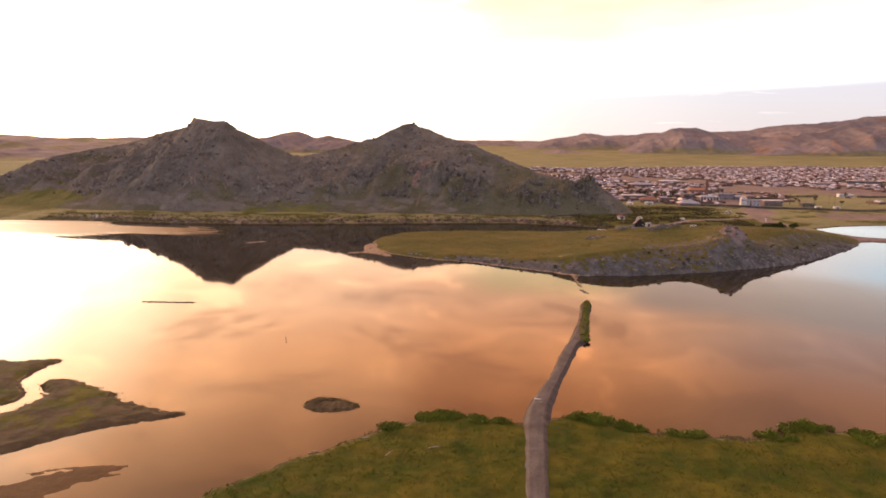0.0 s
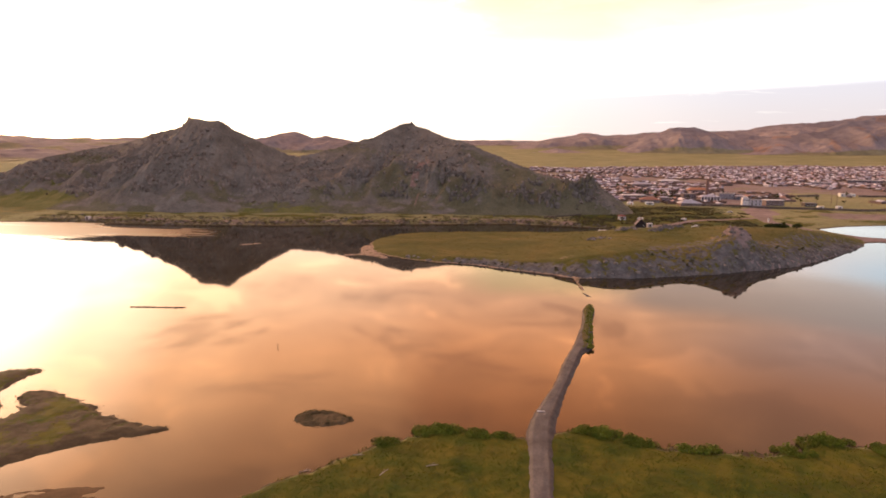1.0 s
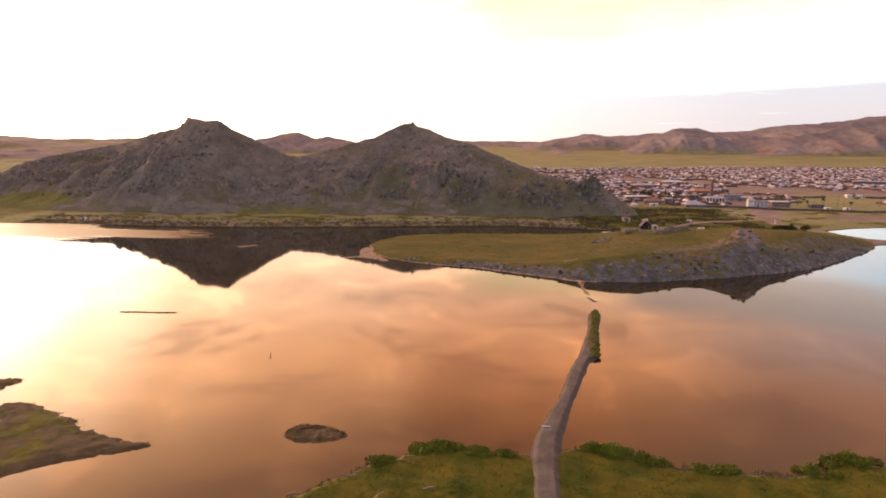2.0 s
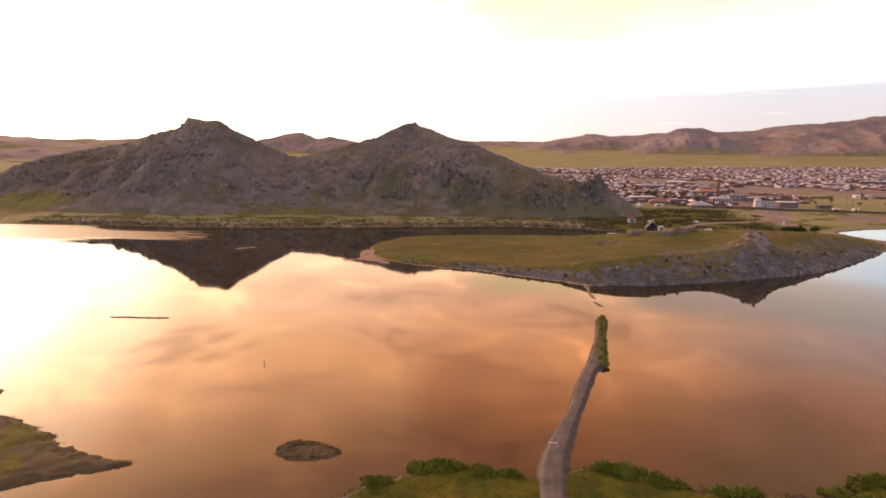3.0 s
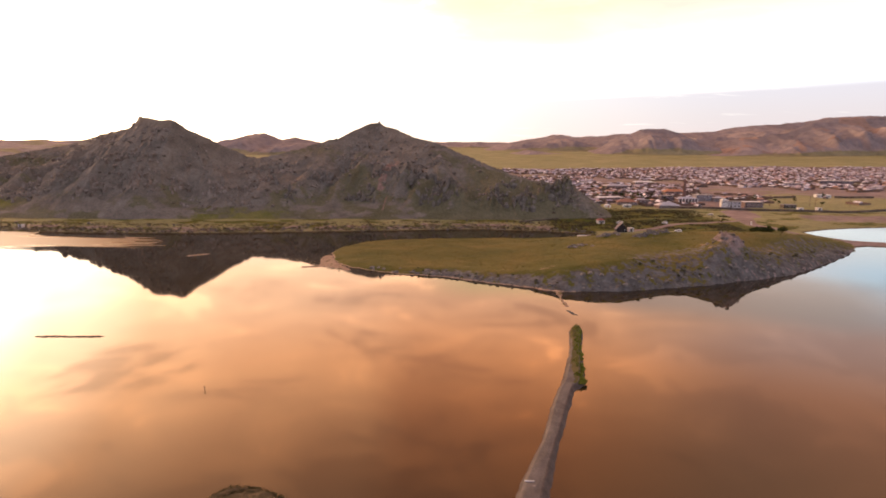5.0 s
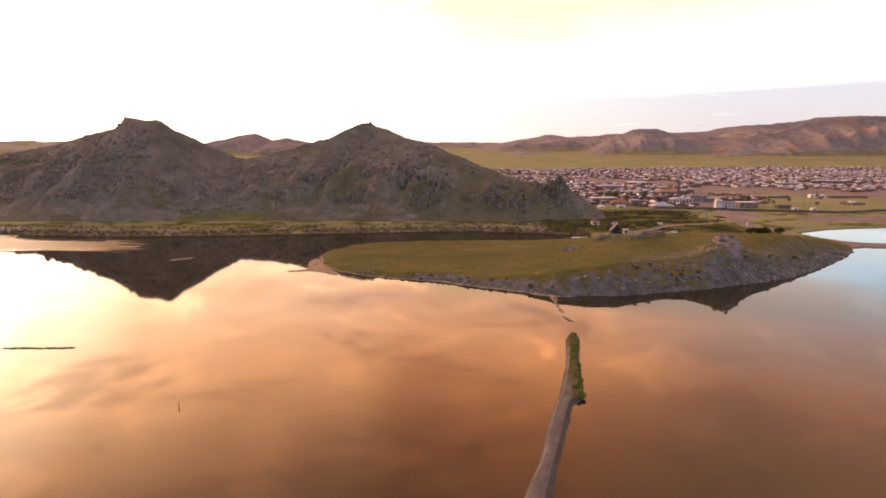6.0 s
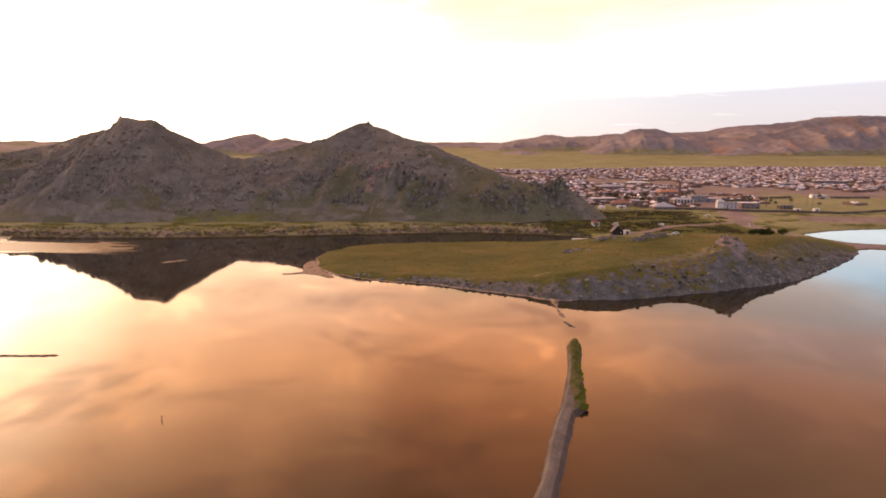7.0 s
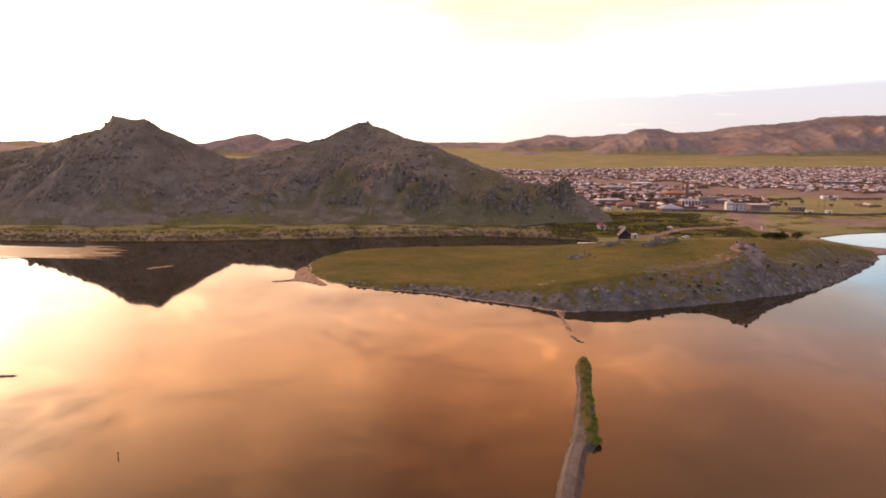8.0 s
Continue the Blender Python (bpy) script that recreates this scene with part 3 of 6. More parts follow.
# ---------------------------------------------------------------- the rocky hill with its two summits
# plan of the crest: x, y and height
RIDGE = np.array([(-560, 440, 0), (-480, 455, 3), (-450, 462, 8), (-435, 468, 13), (-416, 484, 31), (-403, 495, 36), (-394, 520, 40.5), (-384, 545, 45), (-368, 558, 49.4), (-346, 555, 56.6), (-322, 548, 60.6),
                  (-311, 550, 64), (-301, 547, 68.4), (-293, 536, 70.2), (-282, 512, 70.2), (-269, 491, 68.8), (-247, 477, 66), (-231, 468, 65.6), (-225, 473, 59.8), (-215, 483, 53.4), (-206, 494, 46.8), (-190, 504, 39), (-178, 499, 39), (-171, 508, 40.6),
                  (-156, 521, 45.5), (-138, 531, 51.6), (-127, 538, 55.2), (-117, 550, 61), (-110, 564, 66.6), (-100, 578, 68.8), (-82, 560, 62.6), (-64, 540, 55.8), (-48, 528, 52.5),
                  (-33, 519, 47), (-18, 510, 40.8), (0, 500, 34), (18, 491, 27.4), (36, 483, 23.6), (46, 479, 22.4), (52, 476, 24.2), (58, 473, 21.6), (66, 470, 15.6), (78, 466, 7.5), (93, 462, 0)], float)


def ridge_y(x):
    """How far off the crest of the rocky hill stands."""
    return np.interp(x, RIDGE[:, 0], RIDGE[:, 1])


def hill_z(x, y):
    yr = ridge_y(x) + 3 * vnoise(x / 60, x * 0, 2)
    top = np.interp(x, RIDGE[:, 0], RIDGE[:, 2])
    foot = np.interp(x, [-560, -430, -311, -268, -203, -127, -48, 13, 60, 90], [425, 400, 384, 388, 396, 408, 419, 426, 444, 446])
    top = top + (0.8 * fbm(x / 11, x * 0 + 2, 3, 45) + 0.6 * np.abs(vnoise(x / 4, x * 0, 46))) * smooth(8, 30, top) - 0.3
    ahead = np.clip((yr - y) / (yr - foot), 0, 1.3)
    behind = np.clip((y - yr) / (60 + top * 1.7), 0, 1.3)
    t = np.where(y < yr, ahead, behind)
    # ribs and gullies run down the slope
    rib = ridged(x / 34 + 0.25 * vnoise(x / 50, y / 50, 7), y / 120, 3, 41)
    t = t * (1 - 0.12 * rib * smooth(0.05, 0.5, t) * (1 - smooth(0.6, 0.95, t)))
    prof = np.clip(1 - t, 0, 1) ** 1.12 * (1 - 0.10 * np.sin(np.clip(t, 0, 1) * np.pi))
    z = top * prof
    rocky = smooth(0.08, 0.35, prof)
    wx, wy = x + 2.5 * vnoise(x / 7, y / 7, 55), y + 2.5 * vnoise(x / 7, y / 7, 56)
    d1, r1 = cells(wx / 8, wy / 11, 51)
    d2, r2 = cells(wx / 3.0, wy / 3.8, 52)
    crag = smooth(-0.1, 0.5, fbm(x / 38, y / 38, 3, 61))
    z = z + rocky * np.minimum(top / 25, 1) * (rib * 2.2 * smooth(0.02, 0.2, t) + smooth(0.02, 0.25, t) * ((0.55 - d1) * (0.9 + 5.4 * r1) * (0.15 + 0.85 * crag) + (0.5 - d2) * (0.8 + 3.0 * r2) * (0.30 + 0.70 * crag)) + fbm(x / 2.2, y / 2.2, 3, 71) * 0.45)
    # the crag at the eastern foot and the tor on the shoulder
    for cx, cy, h, w in ((53, 466, 8, 4), (45, 463, 8, 3.5), (36, 458, 7, 4), (27, 452, 6, 4), (18, 446, 5, 5), (2, 442, 4, 5), (-25, 450, 5, 7), (-60, 464, 6, 9)):
        z = z + h * np.exp(-(((x - cx) / w) ** 2 + ((y - cy) / (w * 1.3)) ** 2)) * (0.55 + 0.75 * ridged(x / 3.2, y / 9, 2, 5))
    return z + 1.2 - 3.5 * smooth(0.86, 1.1, t) - 5 * (1 - smooth(0, 8, top)), t, rocky, crag


hx = np.arange(-580, 100, 0.8)
hy = np.concatenate([np.arange(370, 584, 0.9), np.arange(584, 760, 6.0)])
HX, HY = np.meshgrid(hx, hy)
HZ, ht, rocky, crag = hill_z(HX, HY)
# grass cover; its eastward gain also paints the darker, haze-free side
green = smooth(0.45, 1.0, ht + 0.22 * fbm(HX / 38, HY / 26, 4, 81)) * (0.42 + 0.75 * fbm(HX / 22, HY / 14, 3, 82)) - crag * 0.15 + 0.16 + 0.12 * smooth(-230, -110, HX) + 0.30 * fbm(HX / 60, HY / 60, 3, 83)
green = green + 0.38 * smooth(-70, -40, HX) * smooth(0.0, 0.12, ht) + 0.2 * smooth(-320, -360, HX)
# a rusty scar with a pale gully below it
scar = np.exp(-(((HX + 77 - (HY - 455) * 0.07) / (4.2 + 2.5 * vnoise(HX / 9, HY / 9, 3))) ** 2)) * smooth(448, 456, HY) * (1 - smooth(496, 510, HY))
scar = scar * (0.75 + 0.7 * fbm(HX / 4, HY / 6, 3, 84)) + 0.55 * np.exp(-(((HX + 72) / 1.5) ** 2)) * smooth(428, 433, HY) * (1 - smooth(448, 454, HY))
# lush grass at the western foot and below the saddle
lush = smooth(-300, -350, HX + 18 * vnoise(HX / 30, HY / 30, 86)) * smooth(0.5, 0.85, ht + 0.15 * fbm(HX / 30, HY / 20, 3, 87))
lush = np.maximum(lush, smooth(0.72, 0.9, ht + 0.2 * fbm(HX / 18, HY / 12, 3, 88)) * smooth(-205, -185, HX) * (1 - smooth(-150, -110, HX)) * 0.62)
hplan = np.stack([np.clip(scar, 0, 1), np.clip(green, 0, 1), np.clip(lush, 0, 1)], -1)
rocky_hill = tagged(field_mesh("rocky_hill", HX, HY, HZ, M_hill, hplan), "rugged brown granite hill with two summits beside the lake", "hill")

# ---------------------------------------------------------------- far ranges
def far_range(name, label, depth, knots, base, front, back, nx=260, ny=46, seed=0, green=0.35, red=0.0):
    """A range whose crest stands depth metres off; knots: x and height of the crest; red: sunlit patches painted on."""
    k = np.array(knots, float)
    u = np.linspace(k[0, 0], k[-1, 0], nx)
    v = np.concatenate([np.linspace(-front, 0, ny), np.linspace(0, back, 12)[1:]])
    X, V = np.meshgrid(u, v)
    Y = depth + V + 60 * vnoise(X / 300, X * 0, seed)
    crest = np.interp(X, k[:, 0], k[:, 1]) + fbm(X / 40, X * 0 + 3, 3, seed + 4) * 2.5 + vnoise(X / 105, X * 0 + 7, seed + 5) * 6.0 * smooth(60, 110, np.interp(X, k[:, 0], k[:, 1]))
    t = np.where(V < 0, -V / front, V / back)
    t = np.clip(t * (1 - 0.34 * ridged(X / 150, Y / 480, 4, seed + 9) * smooth(0.02, 0.4, t) * (1 - smooth(0.65, 0.98, t))), 0, 1)
    prof = (1 - t) ** 1.6
    bz = np.interp(np.hypot(X, Y), [1460, 1800, 2200, 2600, 3200, 4800], [11, 16, 29, 43, 57, 70])
    Z = bz * base - 3 - 5 * smooth(0.93, 1.0, t) + np.maximum(crest - bz * base, 0) * prof + fbm(X / 55, Y / 70, 4, seed + 2) * 5.0 * prof * smooth(0.0, 0.2, t)
    g = smooth(0.38, 0.82, t) + green * fbm(X / 200, Y / 200, 3, seed) + (green - 0.35)
    # the red channel colours low sunlight onto the slopes
    return tagged(field_mesh(name, X, Y, Z, M_range, np.stack([np.clip(red * smooth(0.1, 0.6, fbm(X / 110, Y / 150, 3, seed + 21)), 0, 1), np.clip(g, 0, 1), X * 0], -1)), label, "mountains", kind="structure")


far_range("mountain_range", "bare pinkish brown mountain range beyond the steppe", 3200,
          [(-240, 30), (-110, 42), (-16, 61), (69, 86), (140, 97), (239, 117), (309, 131), (380, 127), (436, 118), (523, 124), (631, 137), (830, 140), (1031, 146), (1160, 166), (1262, 180), (1390, 186), (1515, 203), (1613, 216), (1707, 227), (1950, 232), (2300, 215), (2700, 190), (3200, 60)],
          1.0, 620, 500, 420, 60, 3)
far_range("mountain_range", "dark rounded foothill at the edge of the steppe", 2600, [(380, 42), (428, 57), (514, 107), (600, 139), (686, 144), (764, 120), (819, 99), (907, 71), (970, 45)], 1.0, 330, 260, 130, 50, 23)
far_range("mountain_range", "reddish sunlit foothill at the edge of the steppe", 2500, [(760, 42), (811, 58), (930, 104), (1010, 110), (1109, 125), (1204, 160), (1334, 182), (1480, 190), (1700, 170), (1900, 90), (2000, 45)], 1.0, 380, 260, 200, 50, 37, 0.15, 0.75)
far_range("mountain_range", "small dark hillock before the range", 2400, [(30, 34), (53, 37), (95, 44), (131, 52), (180, 49), (233, 41), (290, 34)], 1.0, 150, 120, 60, 30, 29, 0.1)
far_range("mountain_range", "low bare hills far beyond the lake", 2000, [(-3000, 90), (-2500, 112), (-2064, 102), (-1842, 82), (-1710, 75), (-1558, 67), (-1489, 73), (-1409, 62), (-1283, 56), (-1139, 46), (-1000, 25)], 1.0, 1250, 300, 300, 70, 51, 0.6)
far_range("mountain_range", "reddish brown hills seen over the saddle", 2300, [(-1250, 35), (-1098, 54), (-982, 81), (-913, 97), (-845, 106), (-779, 85), (-734, 92), (-646, 76), (-558, 54), (-450, 35)], 1.0, 380, 260, 200, 50, 67)
far_range("mountain_range", "pale distant ridge on the skyline", 3800, [(-3000, 70), (-2758, 86), (-2516, 99), (-2279, 87), (-1600, 80), (-900, 85), (-400, 96), (-150, 101), (100, 96), (400, 60)], 1.0, 400, 300, 160, 30, 83)

# ---------------------------------------------------------------- headland
HEAD = curve_points([(-71, 298), (-66, 282), (-56.5, 268.5), (-37, 257.5), (-18, 253), (-2, 245), (13, 238.5), (23, 233), (34, 235), (47, 237), (64, 244), (76, 249), (90, 257), (104, 264.5), (118, 274), (140, 296), (164, 323), (179, 343), (188, 366),
                     (172, 396), (120, 402), (72, 390), (52, 367), (5, 358), (-38, 347), (-60, 335), (-69, 320), (-72, 308)], 6)


def headland_z(x, y):
    wob = fbm(x / 5, y / 5, 3, 103) * 0.8
    d = inside_by(x, y, HEAD) + wob
    shore = np.interp(x, [-68, -54, -37, -18, -2, 13, 23, 34, 47, 64, 76, 90, 104, 118, 140, 164, 179, 188], [296, 267, 257.5, 253, 245, 238.5, 233, 235, 237, 244, 249, 257, 264.5, 274, 296, 323, 343, 366])
    run = np.interp(x, [-75, -35, 0, 25, 35, 47, 56, 66, 75, 85, 104, 120, 150, 170, 190], [2.5, 6, 9, 14, 14, 16, 18, 20, 18, 14, 12, 13, 11, 6, 3])
    lip = np.interp(x, [-75, -35, 0, 14, 25, 35, 47, 56, 66, 75, 85, 92, 104, 120, 140, 160, 185], [0.8, 1.6, 2.6, 3.4, 5.4, 7.2, 8.0, 7.6, 7.2, 8.2, 10.6, 10.8, 8.0, 6.4, 5.2, 3.0, 0.9])
    crown = np.interp(x, [-75, -35, 0, 28, 55, 85, 104, 120, 131, 141, 152, 162, 185], [0.9, 2.0, 3.2, 5.4, 8.3, 10.2, 11.4, 10.7, 10.2, 9.0, 7.0, 4.4, 1.2])
    crest = np.interp(x, [-75, 0, 50, 85, 104, 131, 152, 170, 188], [300, 292, 312, 312, 311, 318, 330, 346, 368])
    q = smooth(0, 1, np.clip((y - shore - run) / np.maximum(crest - shore - run, 4), 0, 1))
    top = lip + (crown - lip) * q
    fall = np.exp(-np.clip((y - crest) / 36, 0, 9) ** 2)
    top = 0.9 + (top - 0.9) * (0.05 + 0.95 * fall)
    face = np.clip(d / run, -1, 1)
    south = 1 - smooth(-10, 12, y - crest)
    up = np.where(face > 0, 1 - (1 - face) ** 1.55, face)
    z = np.where(d > 0, top * up, d * 0.2)
    east = smooth(-42, -15, x) * (1 - smooth(172, 188, x))
    bold = smooth(20, 45, x) * (1 - smooth(160, 186, x))
    steep = np.clip(1 - np.maximum(face, 0) * 0.8, 0, 1) * smooth(1.0, 0.8, face * 0.85) * (d > -4) * south * east
    wx, wy = x + 0.8 * vnoise(x / 2.5, y / 2.5, 121), y + 0.8 * vnoise(x / 2.5, y / 2.5, 122)
    d1, r1 = cells(wx / 4.2, wy / 4.2, 111)
    d2, r2 = cells(wx / 1.6, wy / 1.6, 112)
    d3, r3 = cells(wx / 0.9, wy / 0.9, 113)
    big = 0.35 + 0.65 * bold
    z = z + steep * big * (d > 0) * ((0.5 - d1) * 1.2 * r1 + (0.5 - d2) * 1.0 * r2 + (0.45 - d3) * 1.0 * r3 + ridged(x / 7, y / 9, 3, 113) * 0.22) + (d > 1) * fbm(x / 9, y / 9, 4, 114) * 0.18
    knob = np.exp(-(((x - 94.8) / 5.6) ** 2 + ((y - 280) / 6.8) ** 2) ** 2) + 0.40 * np.exp(-(((x - 93) / 5.5) ** 2 + ((y - 269) / 6) ** 2))
    z = z + knob * (2.7 + 1.1 * ridged(x / 2.6, y / 2.6, 3, 115) + (0.5 - d2) * 2.4 * (0.3 + r2) + (0.45 - d3) * 1.2)
    rock = steep * (1 - 0.35 * smooth(50, 58, x) * (1 - smooth(76, 84, x))) * (0.72 + 0.5 * fbm(x / 3.6, y / 3.6, 3, 118)) * 1.3
    rock = np.maximum(rock, smooth(40, 58, x) * (1 - smooth(165, 182, x)) * south * smooth(1.9, 1.1, d / run) * (0.50 + 0.6 * fbm(x / 2.2, y / 2.2, 3, 126)))
    rock = np.maximum(rock, smooth(0.2, 0.5, knob))
    for cx, cy, w in ((51.5, 312, 3.2), (56.5, 316, 2.8), (66, 306, 3.2), (72, 311, 4.0), (78, 314, 3.0), (34, 288, 2.0), (38.5, 293, 1.6)):
        k = np.exp(-(((x - cx) / w) ** 2 + ((y - cy) / (w * 0.8)) ** 2))
        z = z + k * (np.maximum(0, 0.6 - d2) * 2.6 * (0.4 + r2) + 1.3) * (w / 3.5)
        rock = np.maximum(rock, smooth(0.15, 0.5, k * (0.6 + 0.6 * r2)))
    pink = np.maximum(smooth(0.15, 0.5, knob), smooth(80, 95, x) * steep * smooth(0.45, 0.75, 0.42 + 0.6 * fbm(x / 1.7, y / 1.7, 3, 119)) * 0.8)
    beach = smooth(9, 1, np.hypot(x + 73, (y - 285) * 0.6)) + (1 - smooth(0.2, 0.8, d)) * 0.75 * (1 - bold)
    worn = smooth(0.75, 1.0, d / run) * (1 - smooth(1.2, 2.6, d / run)) * south * east
    beach = np.maximum(beach, worn * (0.22 + 0.3 * fbm(x / 8, y / 5, 3, 125)))
    return z, np.stack([np.clip(rock, 0, 1), np.clip(pink, 0, 1), np.clip(beach, 0, 1)], -1)


ex, ey = np.arange(-80, 196, 0.5), np.concatenate([np.arange(226, 330, 0.45), np.arange(330, 408, 0.9)])
EX, EY = np.meshgrid(ex, ey)
EZ, eplan = headland_z(EX, EY)
headland = tagged(field_mesh("headland", EX, EY, EZ, M_head, eplan), "grassy headland with a grey rock face above the lake", "headland", kind="structure")


def head_top(x, y):
    return float(headland_z(np.array([float(x)]), np.array([float(y)]))[0][0])


# ---------------------------------------------------------------- causeway
CAUSE = curve_points([(6.0, -160), (5.6, -60), (5.0, 30), (5.0, 78), (5.2, 91), (5.4, 100), (6.0, 107), (8.0, 116), (10.8, 127), (13.2, 138), (15.4, 146.6), (17.0, 150.5), (18.7, 160), (19.9, 168), (21.3, 178), (22.4, 186), (23.1, 191)], 10, False)


def causeway_mesh():
    n, cols = len(CAUSE), 30
    tan = np.gradient(CAUSE, axis=0)
    tan /= np.linalg.norm(tan, axis=1)[:, None]
    nor = np.stack([tan[:, 1], -tan[:, 0]], 1)
    s = np.concatenate([[0], np.cumsum(np.hypot(*np.diff(CAUSE, axis=0).T))])
    half = np.interp(CAUSE[:, 1], [-160, 70, 90, 98, 107, 116, 124, 130, 138, 147, 150.5, 154, 160, 168, 174, 180, 186, 189.5, 191], [1.7, 1.7, 2.0, 2.1, 1.95, 1.6, 1.2, 1.3, 1.42, 1.45, 2.0, 1.75, 1.55, 1.3, 1.15, 1.4, 1.55, 1.2, 0.3])
    X, Y, Z, P = (np.zeros((n, cols)) for _ in range(4))
    u = np.linspace(-1.5, 1.5, cols)
    for i in range(n):
        w = half[i] * (1 + 0.05 * float(fbm(np.array([s[i] / 7]), np.array([0.5]), 3, 133)[0]))
        X[i], Y[i] = CAUSE[i, 0] + nor[i, 0] * u * w, CAUSE[i, 1] + nor[i, 1] * u * w
        Z[i] = 0.85 * (1 - smooth(0.55, 1.25, np.abs(u))) - 0.25 * smooth(1.1, 1.5, np.abs(u))
    Z += fbm(X / 1.2, Y / 1.2, 3, 131) * 0.10 + fbm(X / 2.6, Y / 2.6, 3, 132) * 0.13 * smooth(0.5, 1.0, np.abs(u))[None, :] - 0.03 * (np.exp(-((np.abs(u)[None, :] - 0.4) / 0.2) ** 2))
    grassy = smooth(147, 150, Y) * smooth(-0.1, 0.45, u[None, :] + 0.8 * smooth(150, 162, Y) + 1.2 * smooth(178, 186, Y) + 0.25 * fbm(X / 2, Y / 2, 2, 3)) + smooth(1.0, 1.2, np.abs(u))[None, :] * (Y < 103)
    # right bank painted darker for the shadow on it; left edge darker too
    side = np.maximum(smooth(0.35, 0.7, u), smooth(0.75, 1.1, -u) * 0.8)[None, :] * np.ones_like(X)
    return field_mesh("causeway", X, Y, Z, M_gravel, np.stack([side, np.clip(grassy, 0, 1), X * 0], -1))


tagged(causeway_mesh(), "narrow grey gravel causeway running out into the lake", "causeway", kind="structure")


SANDHOOK = [(-75, 266.2), (-72.4, 267.8), (-69.5, 270), (-70.5, 276), (-72.6, 284), (-72.8, 292), (-70.5, 294), (-68, 288), (-64.6, 279), (-59.5, 270), (-54.5, 262.5), (-56.5, 260.3), (-61, 264), (-66, 266.6), (-69, 266.4), (-72.6, 265), (-75, 264.6)]


def low_island(name, label, outline, height, seed, mat=M_head, rock=0.3, mud=0.5, cat="islet", ragged=0.0, hollow=0.0):
    poly = curve_points(outline, 6)
    lo, hi = poly.min(0) - 1.5, poly.max(0) + 1.5
    step = max((hi - lo).max() / 110, 0.12)
    X, Y = np.meshgrid(np.arange(lo[0], hi[0], step), np.arange(lo[1], hi[1], step))
    d = inside_by(X, Y, poly) + 0.45 * fbm(X / 1.4, Y / 1.4, 3, seed)
    d = d + ragged * (fbm(X / 7, (Y - 0.35 * X) / 2.2, 4, seed + 5) - 0.25)
    Z = np.clip(d * (0.28 if not ragged else 0.02), -0.35, height) + (d > 0) * fbm(X / 0.8, Y / 0.8, 3, seed + 3) * height * 0.35 - hollow * smooth(0.9, 1.9, d)
    p = np.stack([np.clip(rock + 0.5 * fbm(X / 2, Y / 2, 2, seed), 0, 1), X * 0, np.clip(mud + 0.9 * fbm(X / 1.6, Y / 1.6, 2, seed + 1), 0, 1)], -1)
    return tagged(field_mesh(name, X, Y, Z, mat, p), label, cat)


low_island("islet", "small muddy islet with dry grass in the lake", [(-37.4, 103.5), (-36.6, 105.6), (-35, 106.8), (-31.3, 106.5), (-27, 104.2), (-28.6, 101.8), (-31, 100.8), (-34.2, 100.4), (-36.8, 101.6)], 0.3, 201, mat=M_islet, rock=0.25, hollow=0.09)
low_island("mud_bar", "long thin dark mud bar just above the water", [(-111.5, 167.9), (-104, 168.5), (-96.5, 169.5), (-96.5, 170.7), (-104, 170.0), (-111.5, 169.2)], 0.25, 211, mat=M_wetmud, rock=0, mud=0, cat="mud bar")
low_island("mud_bar", "pale mud bar in the shadowed water", [(-132, 283.5), (-129, 284.6), (-124.6, 290), (-126, 291), (-129.6, 287.6), (-132.4, 285)], 0.25, 213, rock=0, mud=0.9, cat="mud bar")
low_island("rock_shoal", "small pointed rock shoal in the lake", [(22.6, 208.8), (23.4, 208.8), (25.0, 204.4), (25.2, 203.4), (24.2, 204.0), (23.0, 206.6)], 0.4, 221, rock=0.7, mud=0.2, cat="rock shoal")
low_island("sand_spit", "narrow brown sand spit below the headland", [(21.4, 236), (24.4, 235.5), (23.6, 229), (23.2, 224), (23.6, 218), (23.9, 213.5), (22.8, 214), (22.3, 220), (22.3, 226)], 0.4, 231, rock=0.2, mud=0.7, cat="sand spit")
low_island("mud_shoal", "wet brown mud shoal barely above the water", [(-90, 56), (-78, 66), (-70, 70.8), (-68, 73.3), (-64.8, 75.7), (-61.5, 77.6), (-57.2, 78.6), (-55, 76.8), (-56, 74.6), (-58.6, 72.1), (-60, 69.5), (-68, 60), (-80, 48)], 0.045, 241, mat=M_slick, rock=0, mud=0, cat="mud shoal", ragged=1.5)
low_island("sand_spit", "pale sand spit off the grassy point", SANDHOOK, 0.3, 251, rock=0, mud=1.0, cat="sand spit")


# ---------------------------------------------------------------- small geometry
def box(bm, x0, x1, y0, y1, z0, z1, bevel=0.0):
    r = bmesh.ops.create_cube(bm, size=1.0, matrix=Matrix.Translation(((x0 + x1) / 2, (y0 + y1) / 2, (z0 + z1) / 2)) @ Matrix.Diagonal((x1 - x0, y1 - y0, z1 - z0, 1)))
    if bevel:
        es = list({e for v in r["verts"] for e in v.link_edges})
        bmesh.ops.bevel(bm, geom=es, offset=bevel, segments=1, affect="EDGES")
    return bm


def boxed(*a, bevel=0.0):
    return box(bmesh.new(), *a, bevel=bevel)


